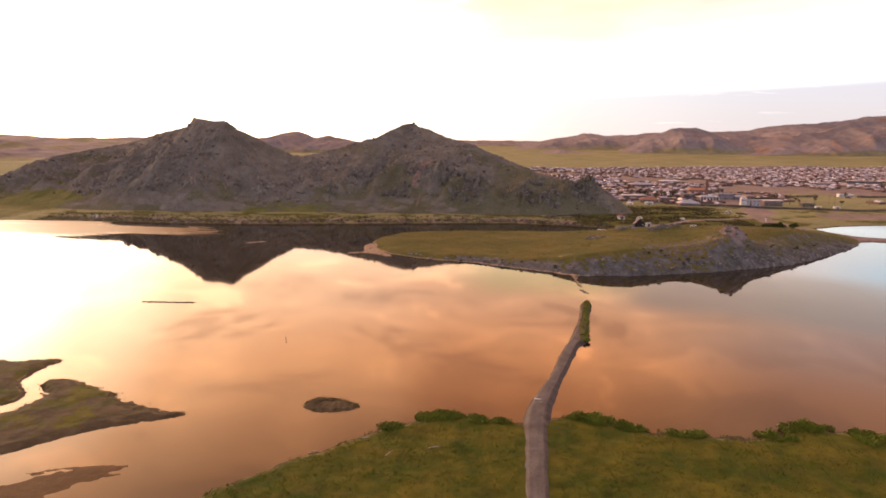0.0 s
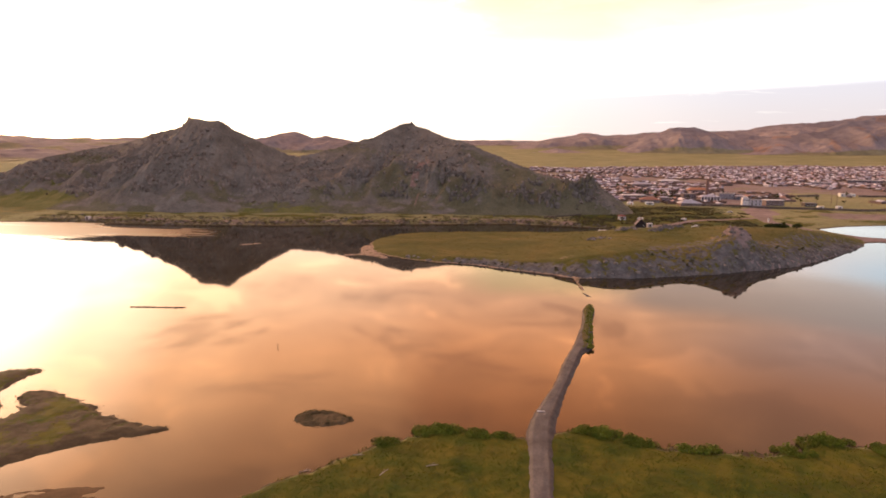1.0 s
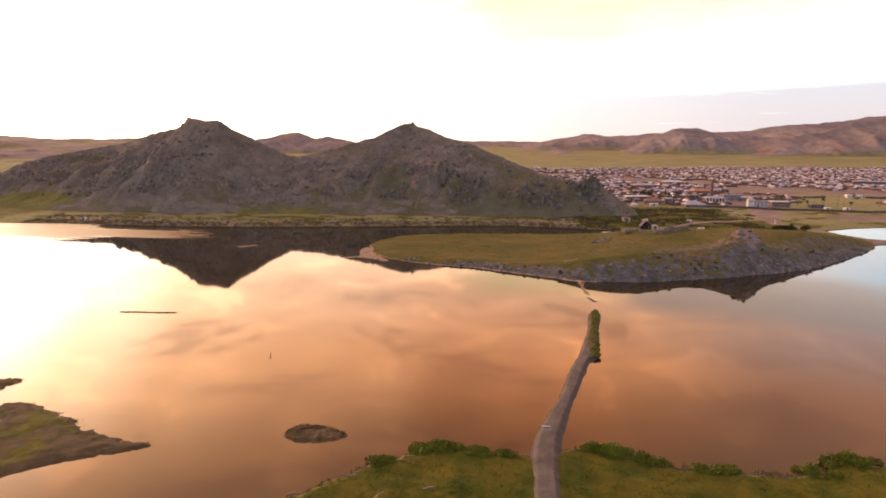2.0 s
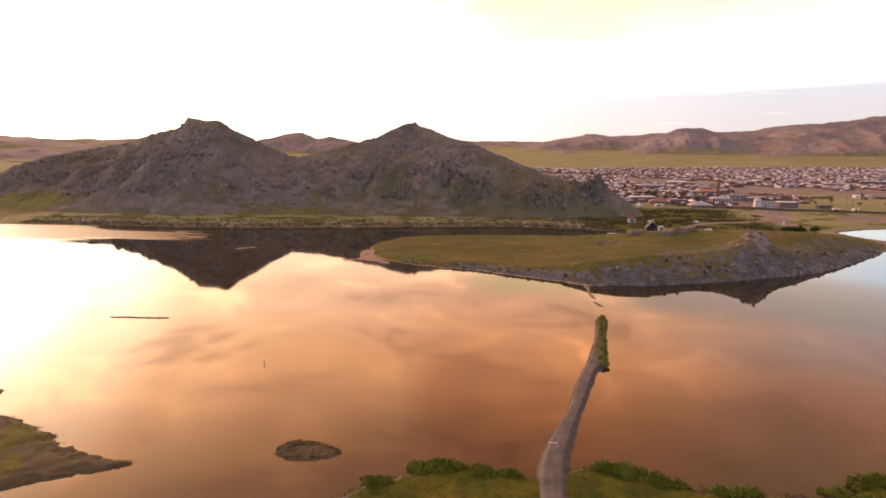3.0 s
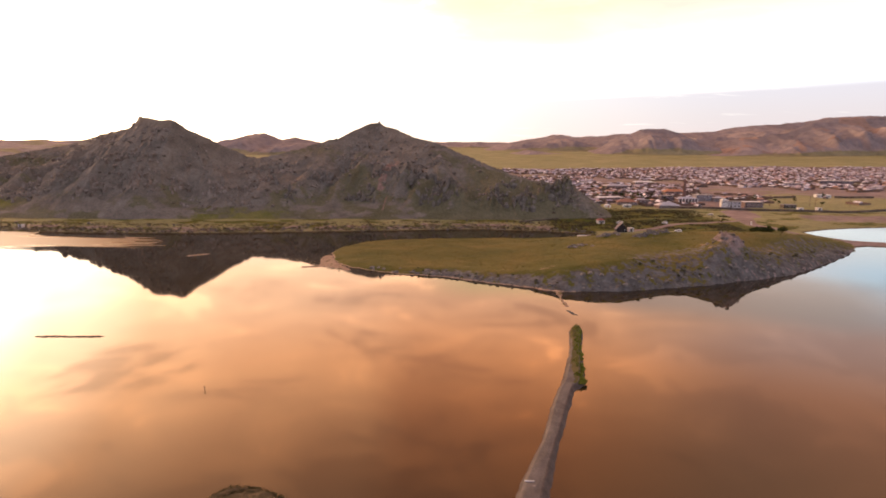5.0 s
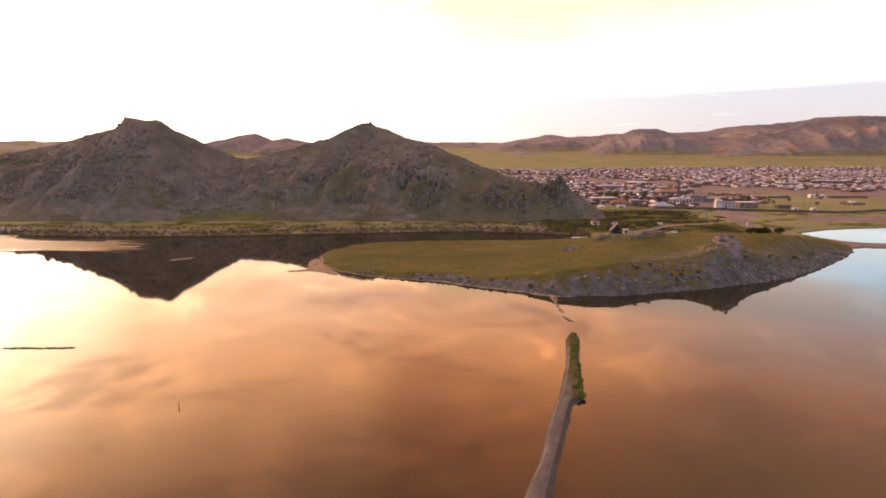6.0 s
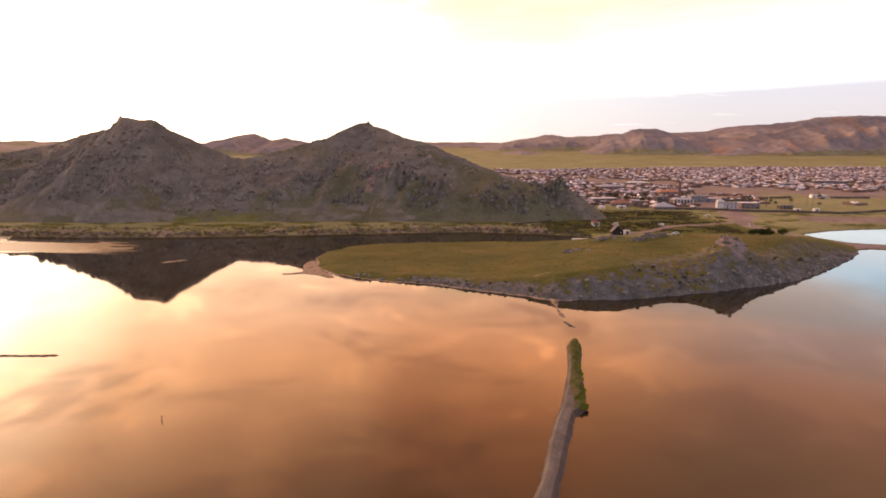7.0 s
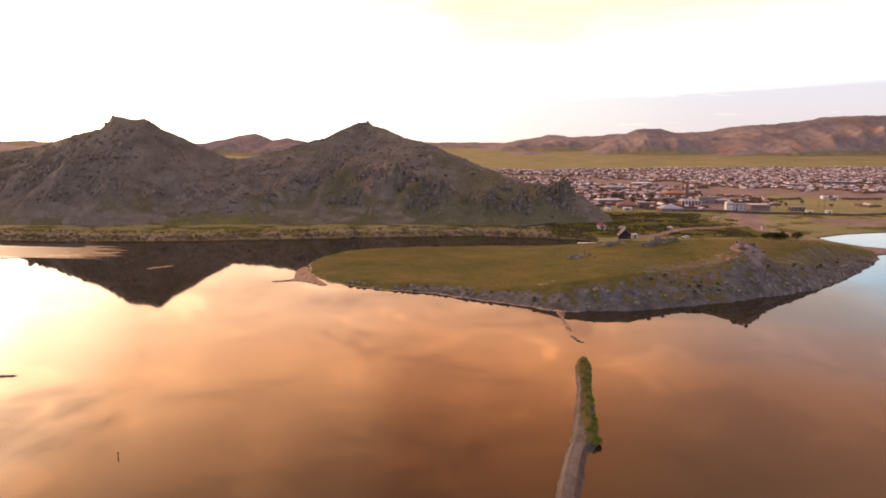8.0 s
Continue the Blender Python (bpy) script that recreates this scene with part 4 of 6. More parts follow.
def gable(w, l, z, h, over=0.35, thick=0.14):
    """Two roof slopes with thickness, ridge along y."""
    bm = bmesh.new()
    hw, hl, drop = w / 2 + over, l / 2 + over, over * h / (w / 2)
    low, top = z - drop, z + h
    sec = [(-hw, low), (0, top), (hw, low), (hw, low + thick), (0, top + thick * 1.2), (-hw, low + thick)]
    a = [bm.verts.new((px, -hl, pz)) for px, pz in sec]
    b = [bm.verts.new((px, hl, pz)) for px, pz in sec]
    for i in range(6):
        j = (i + 1) % 6
        bm.faces.new((a[i], a[j], b[j], b[i]))
    for q in ((0, 1, 4, 5), (1, 2, 3, 4)):
        bm.faces.new([a[i] for i in q][::-1])
        bm.faces.new([b[i] for i in q])
    bmesh.ops.recalc_face_normals(bm, faces=bm.faces)
    return bm


def gabled_body(w, l, z, h):
    """Walls with gable ends, ridge along y."""
    bm = bmesh.new()
    sec = [(-w / 2, -0.4), (w / 2, -0.4), (w / 2, z), (0, z + h), (-w / 2, z)]
    a = [bm.verts.new((px, -l / 2, pz)) for px, pz in sec]
    b = [bm.verts.new((px, l / 2, pz)) for px, pz in sec]
    bm.faces.new(a)
    bm.faces.new(b[::-1])
    for i in range(5):
        j = (i + 1) % 5
        bm.faces.new((a[j], a[i], b[i], b[j]))
    bmesh.ops.recalc_face_normals(bm, faces=bm.faces)
    return bm


def paint(name, stops, rough=0.6, island=False, scale=0.8, metallic=0.0):
    """A painted or weathered surface whose tint differs from piece to piece."""
    m = bpy.data.materials.new(name)
    m.use_nodes = True
    nt = m.node_tree
    N, L = nt.nodes.new, nt.links.new
    b = nt.nodes["Principled BSDF"]
    rnd = N("ShaderNodeNewGeometry").outputs["Random Per Island"] if island else N("ShaderNodeObjectInfo").outputs["Random"]
    r = N("ShaderNodeValToRGB")
    r.color_ramp.interpolation = "CONSTANT"
    el = r.color_ramp.elements
    while len(el) < len(stops):
        el.new(0.5)
    for i, (e, c) in enumerate(zip(el, stops)):
        e.position, e.color = i / len(stops), (*c, 1)
    L(rnd, r.inputs[0])
    geo = N("ShaderNodeNewGeometry")
    n = N("ShaderNodeTexNoise")
    n.inputs["Scale"].default_value, n.inputs["Detail"].default_value, n.inputs["Roughness"].default_value = scale, 7, 0.65
    L(geo.outputs["Position"], n.inputs["Vector"])
    d = N("ShaderNodeValToRGB")
    d.color_ramp.elements[0].position, d.color_ramp.elements[0].color = 0.3, (0.62, 0.57, 0.52, 1)
    d.color_ramp.elements[1].position, d.color_ramp.elements[1].color = 0.6, (1, 1, 1, 1)
    L(n.outputs["Fac"], d.inputs[0])
    mx = N("ShaderNodeMix")
    mx.data_type, mx.blend_type = "RGBA", "MULTIPLY"
    mx.inputs[0].default_value = 1
    L(r.outputs[0], mx.inputs[6])
    L(d.outputs[0], mx.inputs[7])
    L(mx.outputs[2], b.inputs["Base Color"])
    b.inputs["Roughness"].default_value, b.inputs["Metallic"].default_value = rough, metallic
    bp = N("ShaderNodeBump")
    bp.inputs["Strength"].default_value, bp.inputs["Distance"].default_value = 0.3, 0.03
    L(n.outputs["Fac"], bp.inputs["Height"])
    L(bp.outputs[0], b.inputs["Normal"])
    return m


# lavender cast in roof and wall tints stands in for blue haze
ROOFS = [(0.38, 0.32, 0.36), (0.20, 0.14, 0.16), (0.28, 0.15, 0.13), (0.56, 0.53, 0.58), (0.22, 0.19, 0.23), (0.72, 0.69, 0.71), (0.26, 0.27, 0.36), (0.24, 0.17, 0.19), (0.78, 0.75, 0.76), (0.46, 0.42, 0.47), (0.38, 0.20, 0.13), (0.32, 0.25, 0.30)]
WALLS = [(0.50, 0.47, 0.52), (0.14, 0.10, 0.105), (0.64, 0.61, 0.65), (0.17, 0.125, 0.125), (0.24, 0.20, 0.22), (0.11, 0.085, 0.085), (0.15, 0.12, 0.135)]
M_roof, M_roof_far = paint("tin_roof", ROOFS, 0.5), paint("tin_roof_far", ROOFS, 0.5, True)
M_wall, M_wall_far = paint("plank_wall", WALLS, 0.85), paint("plank_wall_far", WALLS, 0.85, True)
M_white = paint("whitewash", [(0.72, 0.70, 0.66), (0.66, 0.63, 0.6)], 0.8)
M_canvas = paint("white_canvas", [(0.74, 0.72, 0.68), (0.66, 0.64, 0.6)], 0.9)
M_board = paint("weathered_board", [(0.13, 0.095, 0.075), (0.17, 0.125, 0.10), (0.10, 0.075, 0.06)], 0.9)
M_board_far = paint("weathered_board_far", [(0.13, 0.085, 0.065), (0.17, 0.11, 0.085), (0.10, 0.07, 0.055)], 0.9, True)
M_dark = paint("black_timber", [(0.022, 0.016, 0.014), (0.026, 0.019, 0.017)], 0.8)
M_orange = paint("orange_roof", [(0.48, 0.19, 0.075), (0.44, 0.18, 0.08)], 0.6)
M_bluegrey = paint("blue_grey_tin", [(0.38, 0.39, 0.44), (0.33, 0.34, 0.39)], 0.45)
M_redroof = paint("red_roof", [(0.27, 0.065, 0.05), (0.25, 0.065, 0.05)], 0.55)
M_brick = paint("chimney_brick", [(0.21, 0.115, 0.095), (0.19, 0.11, 0.09)], 0.9, scale=1.5)
M_carpaint = paint("white_car_paint", [(0.75, 0.75, 0.74), (0.6, 0.6, 0.6)], 0.3)
M_rubber = paint("tyre_rubber", [(0.02, 0.02, 0.02), (0.025, 0.025, 0.025)], 0.9)
M_bark = paint("bark", [(0.09, 0.065, 0.045), (0.11, 0.08, 0.06)], 0.9, scale=4)
M_leaf = material("leaf", [(0.3, (0.020, 0.030, 0.008)), (0.5, (0.035, 0.048, 0.011)), (0.7, (0.06, 0.068, 0.016))], scale=0.9, fine=5, bump=0, rough=(0.5, 0.7), per_piece=0.25)
M_leaf_bright = material("shrub_leaf", [(0.3, (0.085, 0.125, 0.012)), (0.5, (0.135, 0.160, 0.018)), (0.7, (0.20, 0.185, 0.030))], scale=0.6, fine=4, bump=0, rough=(0.5, 0.7), per_piece=0.2)


def glass_material():
    m = bpy.data.materials.new("window_glass")
    m.use_nodes = True
    b = m.node_tree.nodes["Principled BSDF"]
    b.inputs["Base Color"].default_value = (0.03, 0.033, 0.04, 1)
    b.inputs["Roughness"].default_value = 0.08
    return m


M_glass = glass_material()


def thing(name, label, category, group=""):
    return tagged(new(name), label, category, group)


def window_part(parent, x, y, z, w, h, facing=-1):
    fr = part("window", boxed(x - w / 2, x + w / 2, y - 0.04, y + 0.04, z, z + h), M_white, parent)
    part("pane", boxed(x - w / 2 + 0.1, x + w / 2 - 0.1, y + facing * 0.045 - 0.008, y + facing * 0.045 + 0.008, z + 0.1, z + h - 0.1), M_glass, fr)
    return fr


# ---------------------------------------------------------------- the town: houses
def make_house(w, l, h, rh, chimney=True):
    o = thing("house", "small single-storey house with a tin gable roof", "house", "houses of the town")
    part("wall", gabled_body(w, l, h, rh), M_wall, o)
    part("roof", gable(w, l, h, rh), M_roof, o)
    if chimney:
        part("chimney", boxed(w * 0.18, w * 0.18 + 0.5, l * 0.1, l * 0.1 + 0.5, h + rh * 0.3, h + rh + 0.7), M_brick, o)
    for sx in (-0.27, 0.27):
        window_part(o, sx * w, -l / 2 - 0.03, 0.9, 1.1, 1.2)
    part("door", boxed(-0.45, 0.45, -l / 2 - 0.07, -l / 2 - 0.01, -0.1, 2.0), M_board, o)
    return o


def make_ger():
    o = thing("ger", "round white felt ger with a low conical roof", "ger", "gers of the town")
    bm = bmesh.new()
    rings = [(2.6, -0.3), (2.65, 0.8), (2.6, 1.4), (2.1, 1.8), (1.1, 2.3), (0.5, 2.5)]
    prev = None
    for r, z in rings:
        cur = [bm.verts.new((r * math.cos(i * math.tau / 16), r * math.sin(i * math.tau / 16), z)) for i in range(16)]
        if prev:
            for i in range(16):
                bm.faces.new((prev[i], prev[(i + 1) % 16], cur[(i + 1) % 16], cur[i]))
        prev = cur
    bm.faces.new(prev)
    part("felt_cover", bm, M_canvas, o)
    bm = bmesh.new()
    bmesh.ops.create_cone(bm, cap_ends=True, segments=10, radius1=0.62, radius2=0.5, depth=0.2, matrix=Matrix.Translation((0, 0, 2.55)))
    part("crown_ring", bm, M_board, o)
    part("door", boxed(-0.45, 0.45, -2.74, -2.55, -0.1, 1.4), M_orange, o)
    return o


protos = [make_house(4.0, 5.6, 1.9, 0.9), make_house(4.4, 6.2, 1.9, 0.8), make_house(3.6, 4.6, 1.8, 0.7), make_house(4.8, 7.4, 2.1, 1.0), make_house(3.2, 4.4, 1.7, 0.5, False), make_house(6, 11, 2.5, 1.2)]
ger_proto = make_ger()


def flat_houses(spots):
    """Many far houses in one mesh: walls, then roofs, each an island of its own."""
    V, F, K = [], [], []
    for x, y, z, a, w, l, h, rh in spots:
        ca, sa = math.cos(a), math.sin(a)

        def put(pts, faces, k):
            n = len(V)
            V.extend((x + px * ca - py * sa, y + px * sa + py * ca, z + pz) for px, py, pz in pts)
            F.extend(tuple(n + i for i in f) for f in faces)
            K.extend([k] * len(faces))
        p = [(-w / 2, -l / 2, -0.5), (w / 2, -l / 2, -0.5), (w / 2, l / 2, -0.5), (-w / 2, l / 2, -0.5), (-w / 2, -l / 2, h), (w / 2, -l / 2, h), (w / 2, l / 2, h), (-w / 2, l / 2, h), (0, -l / 2, h + rh), (0, l / 2, h + rh)]
        put(p, [(0, 1, 5, 8, 4), (2, 3, 7, 9, 6), (1, 2, 6, 5), (3, 0, 4, 7)], 0)
        e, t = 0.35, 0.14
        d = e * rh / (w / 2)
        p = [(-w / 2 - e, -l / 2 - e, h - d), (0, -l / 2 - e, h + rh + t), (w / 2 + e, -l / 2 - e, h - d), (-w / 2 - e, l / 2 + e, h - d), (0, l / 2 + e, h + rh + t), (w / 2 + e, l / 2 + e, h - d), (0, -l / 2 - e, h + rh), (0, l / 2 + e, h + rh)]
        put(p, [(0, 1, 4, 3), (1, 2, 5, 4), (0, 6, 1), (6, 2, 1), (3, 4, 7), (7, 4, 5), (0, 3, 7, 6), (6, 7, 5, 2)], 1)
        if w < 7.5:
            q = w * 0.2
            p = [(q + dx, l * 0.1 + dy, zz) for zz in (h + 0.2, h + rh + 0.7) for dx, dy in ((0, 0), (0.5, 0), (0.5, 0.5), (0, 0.5))]
            put(p, [(0, 1, 5, 4), (1, 2, 6, 5), (2, 3, 7, 6), (3, 0, 4, 7), (4, 5, 6, 7)], 0)
    return soup("far_house", V, F, [M_wall_far, M_roof_far], K)


rng = random.Random(5)


def in_town(x, y):
    """Whether a house may stand here: a belt at the foot of the plain and a cluster behind the hill."""
    d, az = math.hypot(x, y), math.degrees(math.atan2(x, y))
    if not -3 < az < 52:
        return 0.0
    front = float(np.interp(az, [0, 2, 7, 11, 16, 19, 30, 52], [1120, 1110, 1050, 980, 950, 850, 860, 900]))
    back = float(np.interp(az, [0, 9, 16, 22, 30, 60], [1230, 1340, 1480, 1600, 1720, 1750]))
    if front + 25 * math.sin(az * 1.7) < d < back + 25 * math.sin(az * 0.9):
        lane = abs(((d - front) / 95.0) % 1.0 - 0.5) > 0.46 and d - front > 50
        return 0.0 if lane else 0.9
    if 6.5 < az < 17.5 and 555 < d < 860:
        return 0.9 if d > 620 else 0.6
    if 2 < az < 9 and 700 < d < 1000:
        return 0.7
    if 17.5 <= az < 23 and 620 < d < 720:
        return 0.3
    if 25 < az < 48 and 600 < d < 720:
        return 0.06
    return 0.0


BIG = [(192, 540, 14), (212, 548, 14), (141, 533, 14), (170, 579, 14), (114, 556, 12), (108, 602, 17), (93, 531, 8), (110, 536, 8), (173, 596, 9), (323, 656, 14), (460, 890, 36), (191, 603, 14), (380, 835, 16), (184, 667, 14), (142, 745, 17), (195, 839, 17), (158, 600, 12), (129, 560, 10)]
spots = []
gy = 530.0
while gy < 1720:
    step = 10 + (gy - 530) * 0.006
    gx = -90.0
    while gx < 1450:
        x, y = gx + rng.uniform(-6, 6), gy + rng.uniform(-5, 5)
        if rng.random() < in_town(x, y) and all(math.hypot(x - bx, y - by) > r for bx, by, r in BIG):
            spots.append((x, y))
        gx += rng.choice((7, 8, 10, 13))
    gy += step
zs = land(np.array([p[0] for p in spots]), np.array([p[1] for p in spots]))[0]
order = sorted(range(len(spots)), key=lambda i: math.hypot(spots[i][0] - 160, spots[i][1] - 530))
near_n = 280
far_spots = []
for rank, i in enumerate(order):
    (x, y), z = spots[i], float(zs[i])
    turn = rng.choice((0, 90, 90, 0, 180)) + rng.uniform(-9, 9) + 12
    if rank < near_n:
        if rng.random() < 0.09:
            copy_thing(ger_proto, pose(x, y, z, 0, 0, turn) @ Matrix.Diagonal((0.85, 0.85, 0.85, 1)))
        else:
            copy_thing(rng.choice(protos[:5] if rng.random() < 0.93 else protos[5:]), pose(x, y, z, 0, 0, turn) @ Matrix.Diagonal((0.80, 0.80, 0.85, 1)))
    else:
        w = rng.choice((2.6, 3.0, 3.3, 3.6, 4.2))
        far_spots.append((x, y, z, radians(turn), w, w * rng.uniform(1.2, 1.7) * (2.2 if rng.random() < 0.04 else 1), rng.uniform(1.6, 2.2), rng.uniform(0.5, 1.0)))
tagged(flat_houses(far_spots), "rows of small tin-roofed houses filling the far town", "houses", kind="stuff")
for p in (*protos, ger_proto):
    for o in (*p.children_recursive, p):
        bpy.data.objects.remove(o)


# plot fences between the houses
def fences(plots):
    V, F = [], []
    for x, y, z, w, l, a in plots:
        ca, sa = math.cos(a), math.sin(a)
        for x0, y0, x1, y1 in ((-w, -l, w, -l), (w, -l, w, l), (w, l, -w, l), (-w, l, -w, -l)):
            n = len(V)
            ex, ey = x1 - x0, y1 - y0
            k = 0.06 / math.hypot(ex, ey)
            for px, py in ((x0 - ey * k, y0 + ex * k), (x1 - ey * k, y1 + ex * k), (x1 + ey * k, y1 - ex * k), (x0 + ey * k, y0 - ex * k)):
                for pz in (-0.6, 1.7):
                    V.append((x + px * ca - py * sa, y + px * sa + py * ca, z + pz))
            for i in range(4):
                j = (i + 1) % 4
                F.append((n + 2 * i, n + 2 * j, n + 2 * j + 1, n + 2 * i + 1))
            F.append((n + 1, n + 3, n + 5, n + 7))
    return soup("plot_fence", V, F, [M_board_far])


tagged(fences([(x, y, float(z), rng.uniform(5, 8), rng.uniform(5, 8), radians(12 + rng.uniform(-6, 6))) for (x, y), z in zip(spots, zs) if rng.random() < 0.45]),
       "weathered board fences round the town's plots", "fences", kind="stuff")


# ---------------------------------------------------------------- the town: larger buildings
def block(name, label, cat, x, y, turn, w, l, h, wall, roof, storeys=1, bays=4, hip=0.0, parapet=True):
    o = thing(name, label, cat)
    o.matrix_world = pose(x, y, ground_z(x, y), 0, 0, turn)
    part("wall", boxed(-w / 2, w / 2, -l / 2, l / 2, -0.6, h, bevel=0.05), wall, o)
    if hip:
        bm = bmesh.new()
        e = 0.5
        lo = [bm.verts.new(p) for p in ((-w / 2 - e, -l / 2 - e, h), (w / 2 + e, -l / 2 - e, h), (w / 2 + e, l / 2 + e, h), (-w / 2 - e, l / 2 + e, h))]
        r = max(w / 2 - l / 2, 0.5)
        hi = [bm.verts.new((-r, 0, h + hip)), bm.verts.new((r, 0, h + hip))]
        bm.faces.new((lo[0], lo[1], hi[1], hi[0]))
        bm.faces.new((lo[2], lo[3], hi[0], hi[1]))
        bm.faces.new((lo[1], lo[2], hi[1]))
        bm.faces.new((lo[3], lo[0], hi[0]))
        bm.faces.new(lo[::-1])
        part("roof", bm, roof, o)
    else:
        part("roof", boxed(-w / 2 - 0.15, w / 2 + 0.15, -l / 2 - 0.15, l / 2 + 0.15, h + 0.003, h + 0.35), roof, o)
    sh = h / storeys
    for s in range(storeys):
        for b in range(bays):
            window_part(o, -w / 2 + w * (b + 0.5) / bays, -l / 2 - 0.03, s * sh + sh * 0.32, min(1.5, w / bays * 0.5), sh * 0.42)
    part("door", boxed(-0.6, 0.6, -l / 2 - 0.12, -l / 2 - 0.02, -0.1, 2.1), M_board, o)
    return o


M_purple = paint("plum_plaster", [(0.16, 0.11, 0.11), (0.20, 0.14, 0.13), (0.24, 0.18, 0.17)], 0.9)
M_grey = paint("pale_grey_plaster", [(0.27, 0.24, 0.25), (0.23, 0.205, 0.21)], 0.85)
M_rust = paint("rust_red_roof", [(0.34, 0.15, 0.09), (0.30, 0.13, 0.08)], 0.6)
M_paleplaster = paint("weathered_whitewash", [(0.46, 0.43, 0.43), (0.42, 0.40, 0.40)], 0.85)
M_flatroof = paint("felt_roof", [(0.20, 0.19, 0.19), (0.24, 0.22, 0.21)], 0.9)
wb = block("white_building", "whitewashed two-storey building with a raised end block", "building", 192.5, 540, -8, 14.5, 8, 4.6, M_paleplaster, M_flatroof, 2, 5)
part("tower_block", boxed(-7.4, -2.8, -4.15, 2.5, -0.5, 6.2, bevel=0.05), M_white, wb)
part("penthouse", boxed(-6.2, -4.2, -2.0, 0.5, 6.2, 7.4, bevel=0.04), M_white, wb)
for k in (-6.3, -5.0, -3.7):
    window_part(wb, k, -4.19, 3.8, 0.8, 1.2)
block("grey_building", "grey two-storey building with a bright white roof", "building", 212.5, 548, 6, 15, 8, 4.4, M_purple, M_white, 2, 5)
block("hall", "low hall with a broad blue-grey tin roof", "hall", 141, 533, 6, 17, 11, 2.2, M_purple, M_bluegrey, 1, 6, 2.6)
long_hall = block("long_building", "long grey building with white pillars along its front", "building", 170, 579, 6, 17, 8, 3.6, M_purple, M_bluegrey, 1, 6, 1.6)
for k in range(7):
    part("pillar", boxed(-8.2 + k * 2.73 - 0.3, -8.2 + k * 2.73 + 0.3, -4.6, -4.1, -0.5, 3.55), M_white, long_hall)
block("orange_building", "long building with a bright orange tin roof", "building", 184, 667, 10, 21, 9, 3.4, M_wall, M_orange, 1, 7, 2.4)
block("warehouse", "long blue-grey tin warehouse", "building", 142, 745, 14, 27, 12, 3.6, M_purple, M_bluegrey, 1, 8, 2.2)
block("warehouse", "long warehouse with a white tin roof", "building", 195, 839, 16, 28, 9, 3.0, M_purple, M_white, 1, 8, 1.6)
block("boiler_house", "pale grey boiler house below the brick stack", "building", 191, 603, 4, 14, 10, 5.2, M_grey, M_flatroof, 2, 5)
block("boiler_house", "low pale annexe beside the boiler house", "building", 203, 598, 4, 9, 7, 3.2, M_grey, M_bluegrey, 1, 3, 1.2)
block("brick_building", "low building with a rust-orange roof", "building", 114, 556, -4, 16, 9, 2.4, M_purple, M_rust, 1, 6, 2.2)
block("storehouse", "long storehouse with a white tin roof", "building", 108, 602, 18, 26, 8, 2.4, M_purple, M_white, 1, 7, 0.9)
block("shop", "small white shop beside the dirt road", "building", 110, 536, 0, 6.5, 4, 1.9, M_white, M_white, 1, 2)
block("school", "long white building at the far edge of town", "building", 460, 892, -14, 40, 10, 3.6, M_wall, M_white, 1, 10)
block("school", "long white building behind the town's bare field", "building", 380, 838, -14, 22, 8, 3.4, M_wall, M_white, 1, 7)
block("farmhouse", "white-roofed farmhouse inside a board fence", "building", 323, 656, -6, 13, 7, 2.6, M_white, M_white, 1, 4)
block("workshop", "low brown workshop beside the long fence", "building", 240, 545, 3, 10, 6, 2.6, M_board, M_flatroof, 1, 3)
block("workshop", "grey workshop with a dark flat roof", "building", 158, 600, 4, 11, 8, 4.2, M_wall, M_flatroof, 2, 4)
block("workshop", "grey workshop with a dark flat roof", "building", 129, 560, 4, 10, 7, 3.4, M_purple, M_flatroof, 1, 3)
block("garage", "small white garage beside the long fence", "building", 255, 528, 0, 3.6, 3.5, 1.9, M_white, M_white, 1, 1)
block("garage", "small white garage beside the long fence", "building", 240, 526, 0, 4, 3.5, 1.7, M_white, M_white, 1, 1)

stack = thing("chimney_stack", "tall tapering red brick chimney stack", "chimney")
stack.matrix_world = pose(173, 596, ground_z(173, 596))
bm = bmesh.new()
bmesh.ops.create_cone(bm, cap_ends=True, segments=14, radius1=1.7, radius2=1.05, depth=19, matrix=Matrix.Translation((0, 0, 9.2)))
part("shaft", bm, M_brick, stack)
bm = bmesh.new()
bmesh.ops.create_cone(bm, cap_ends=True, segments=14, radius1=1.3, radius2=1.3, depth=0.7, matrix=Matrix.Translation((0, 0, 18.6)))
part("rim", bm, M_brick, stack)


def copy_ger(x, y):
    o = make_ger()
    o.matrix_world = pose(x, y, ground_z(x, y), 0, 0, 10)


copy_ger(93.5, 531)


# ---------------------------------------------------------------- by the water: cabin, kiosk, vehicles
M_cabinroof = paint("faded_cabin_roof", [(0.21, 0.175, 0.18), (0.19, 0.165, 0.17)], 0.7)


def cabin():
    x, y = 73.5, 380.5
    o = thing("cabin", "black timber cabin with a steep pale tin roof", "cabin")
    o.matrix_world = pose(x, y, max(ground_z(x, y), head_top(x, y)), 0, 0, -2)
    part("wall", gabled_body(5.8, 5.2, 1.9, 3.1), M_dark, o)
    part("roof", gable(5.8, 5.2, 1.9, 3.1, 0.4, 0.16), M_cabinroof, o)
    part("door", boxed(-0.5, 0.5, -2.68, -2.61, 0, 1.9), M_dark, o)
    window_part(o, 1.7, -2.64, 0.9, 0.6, 0.7)
    return o


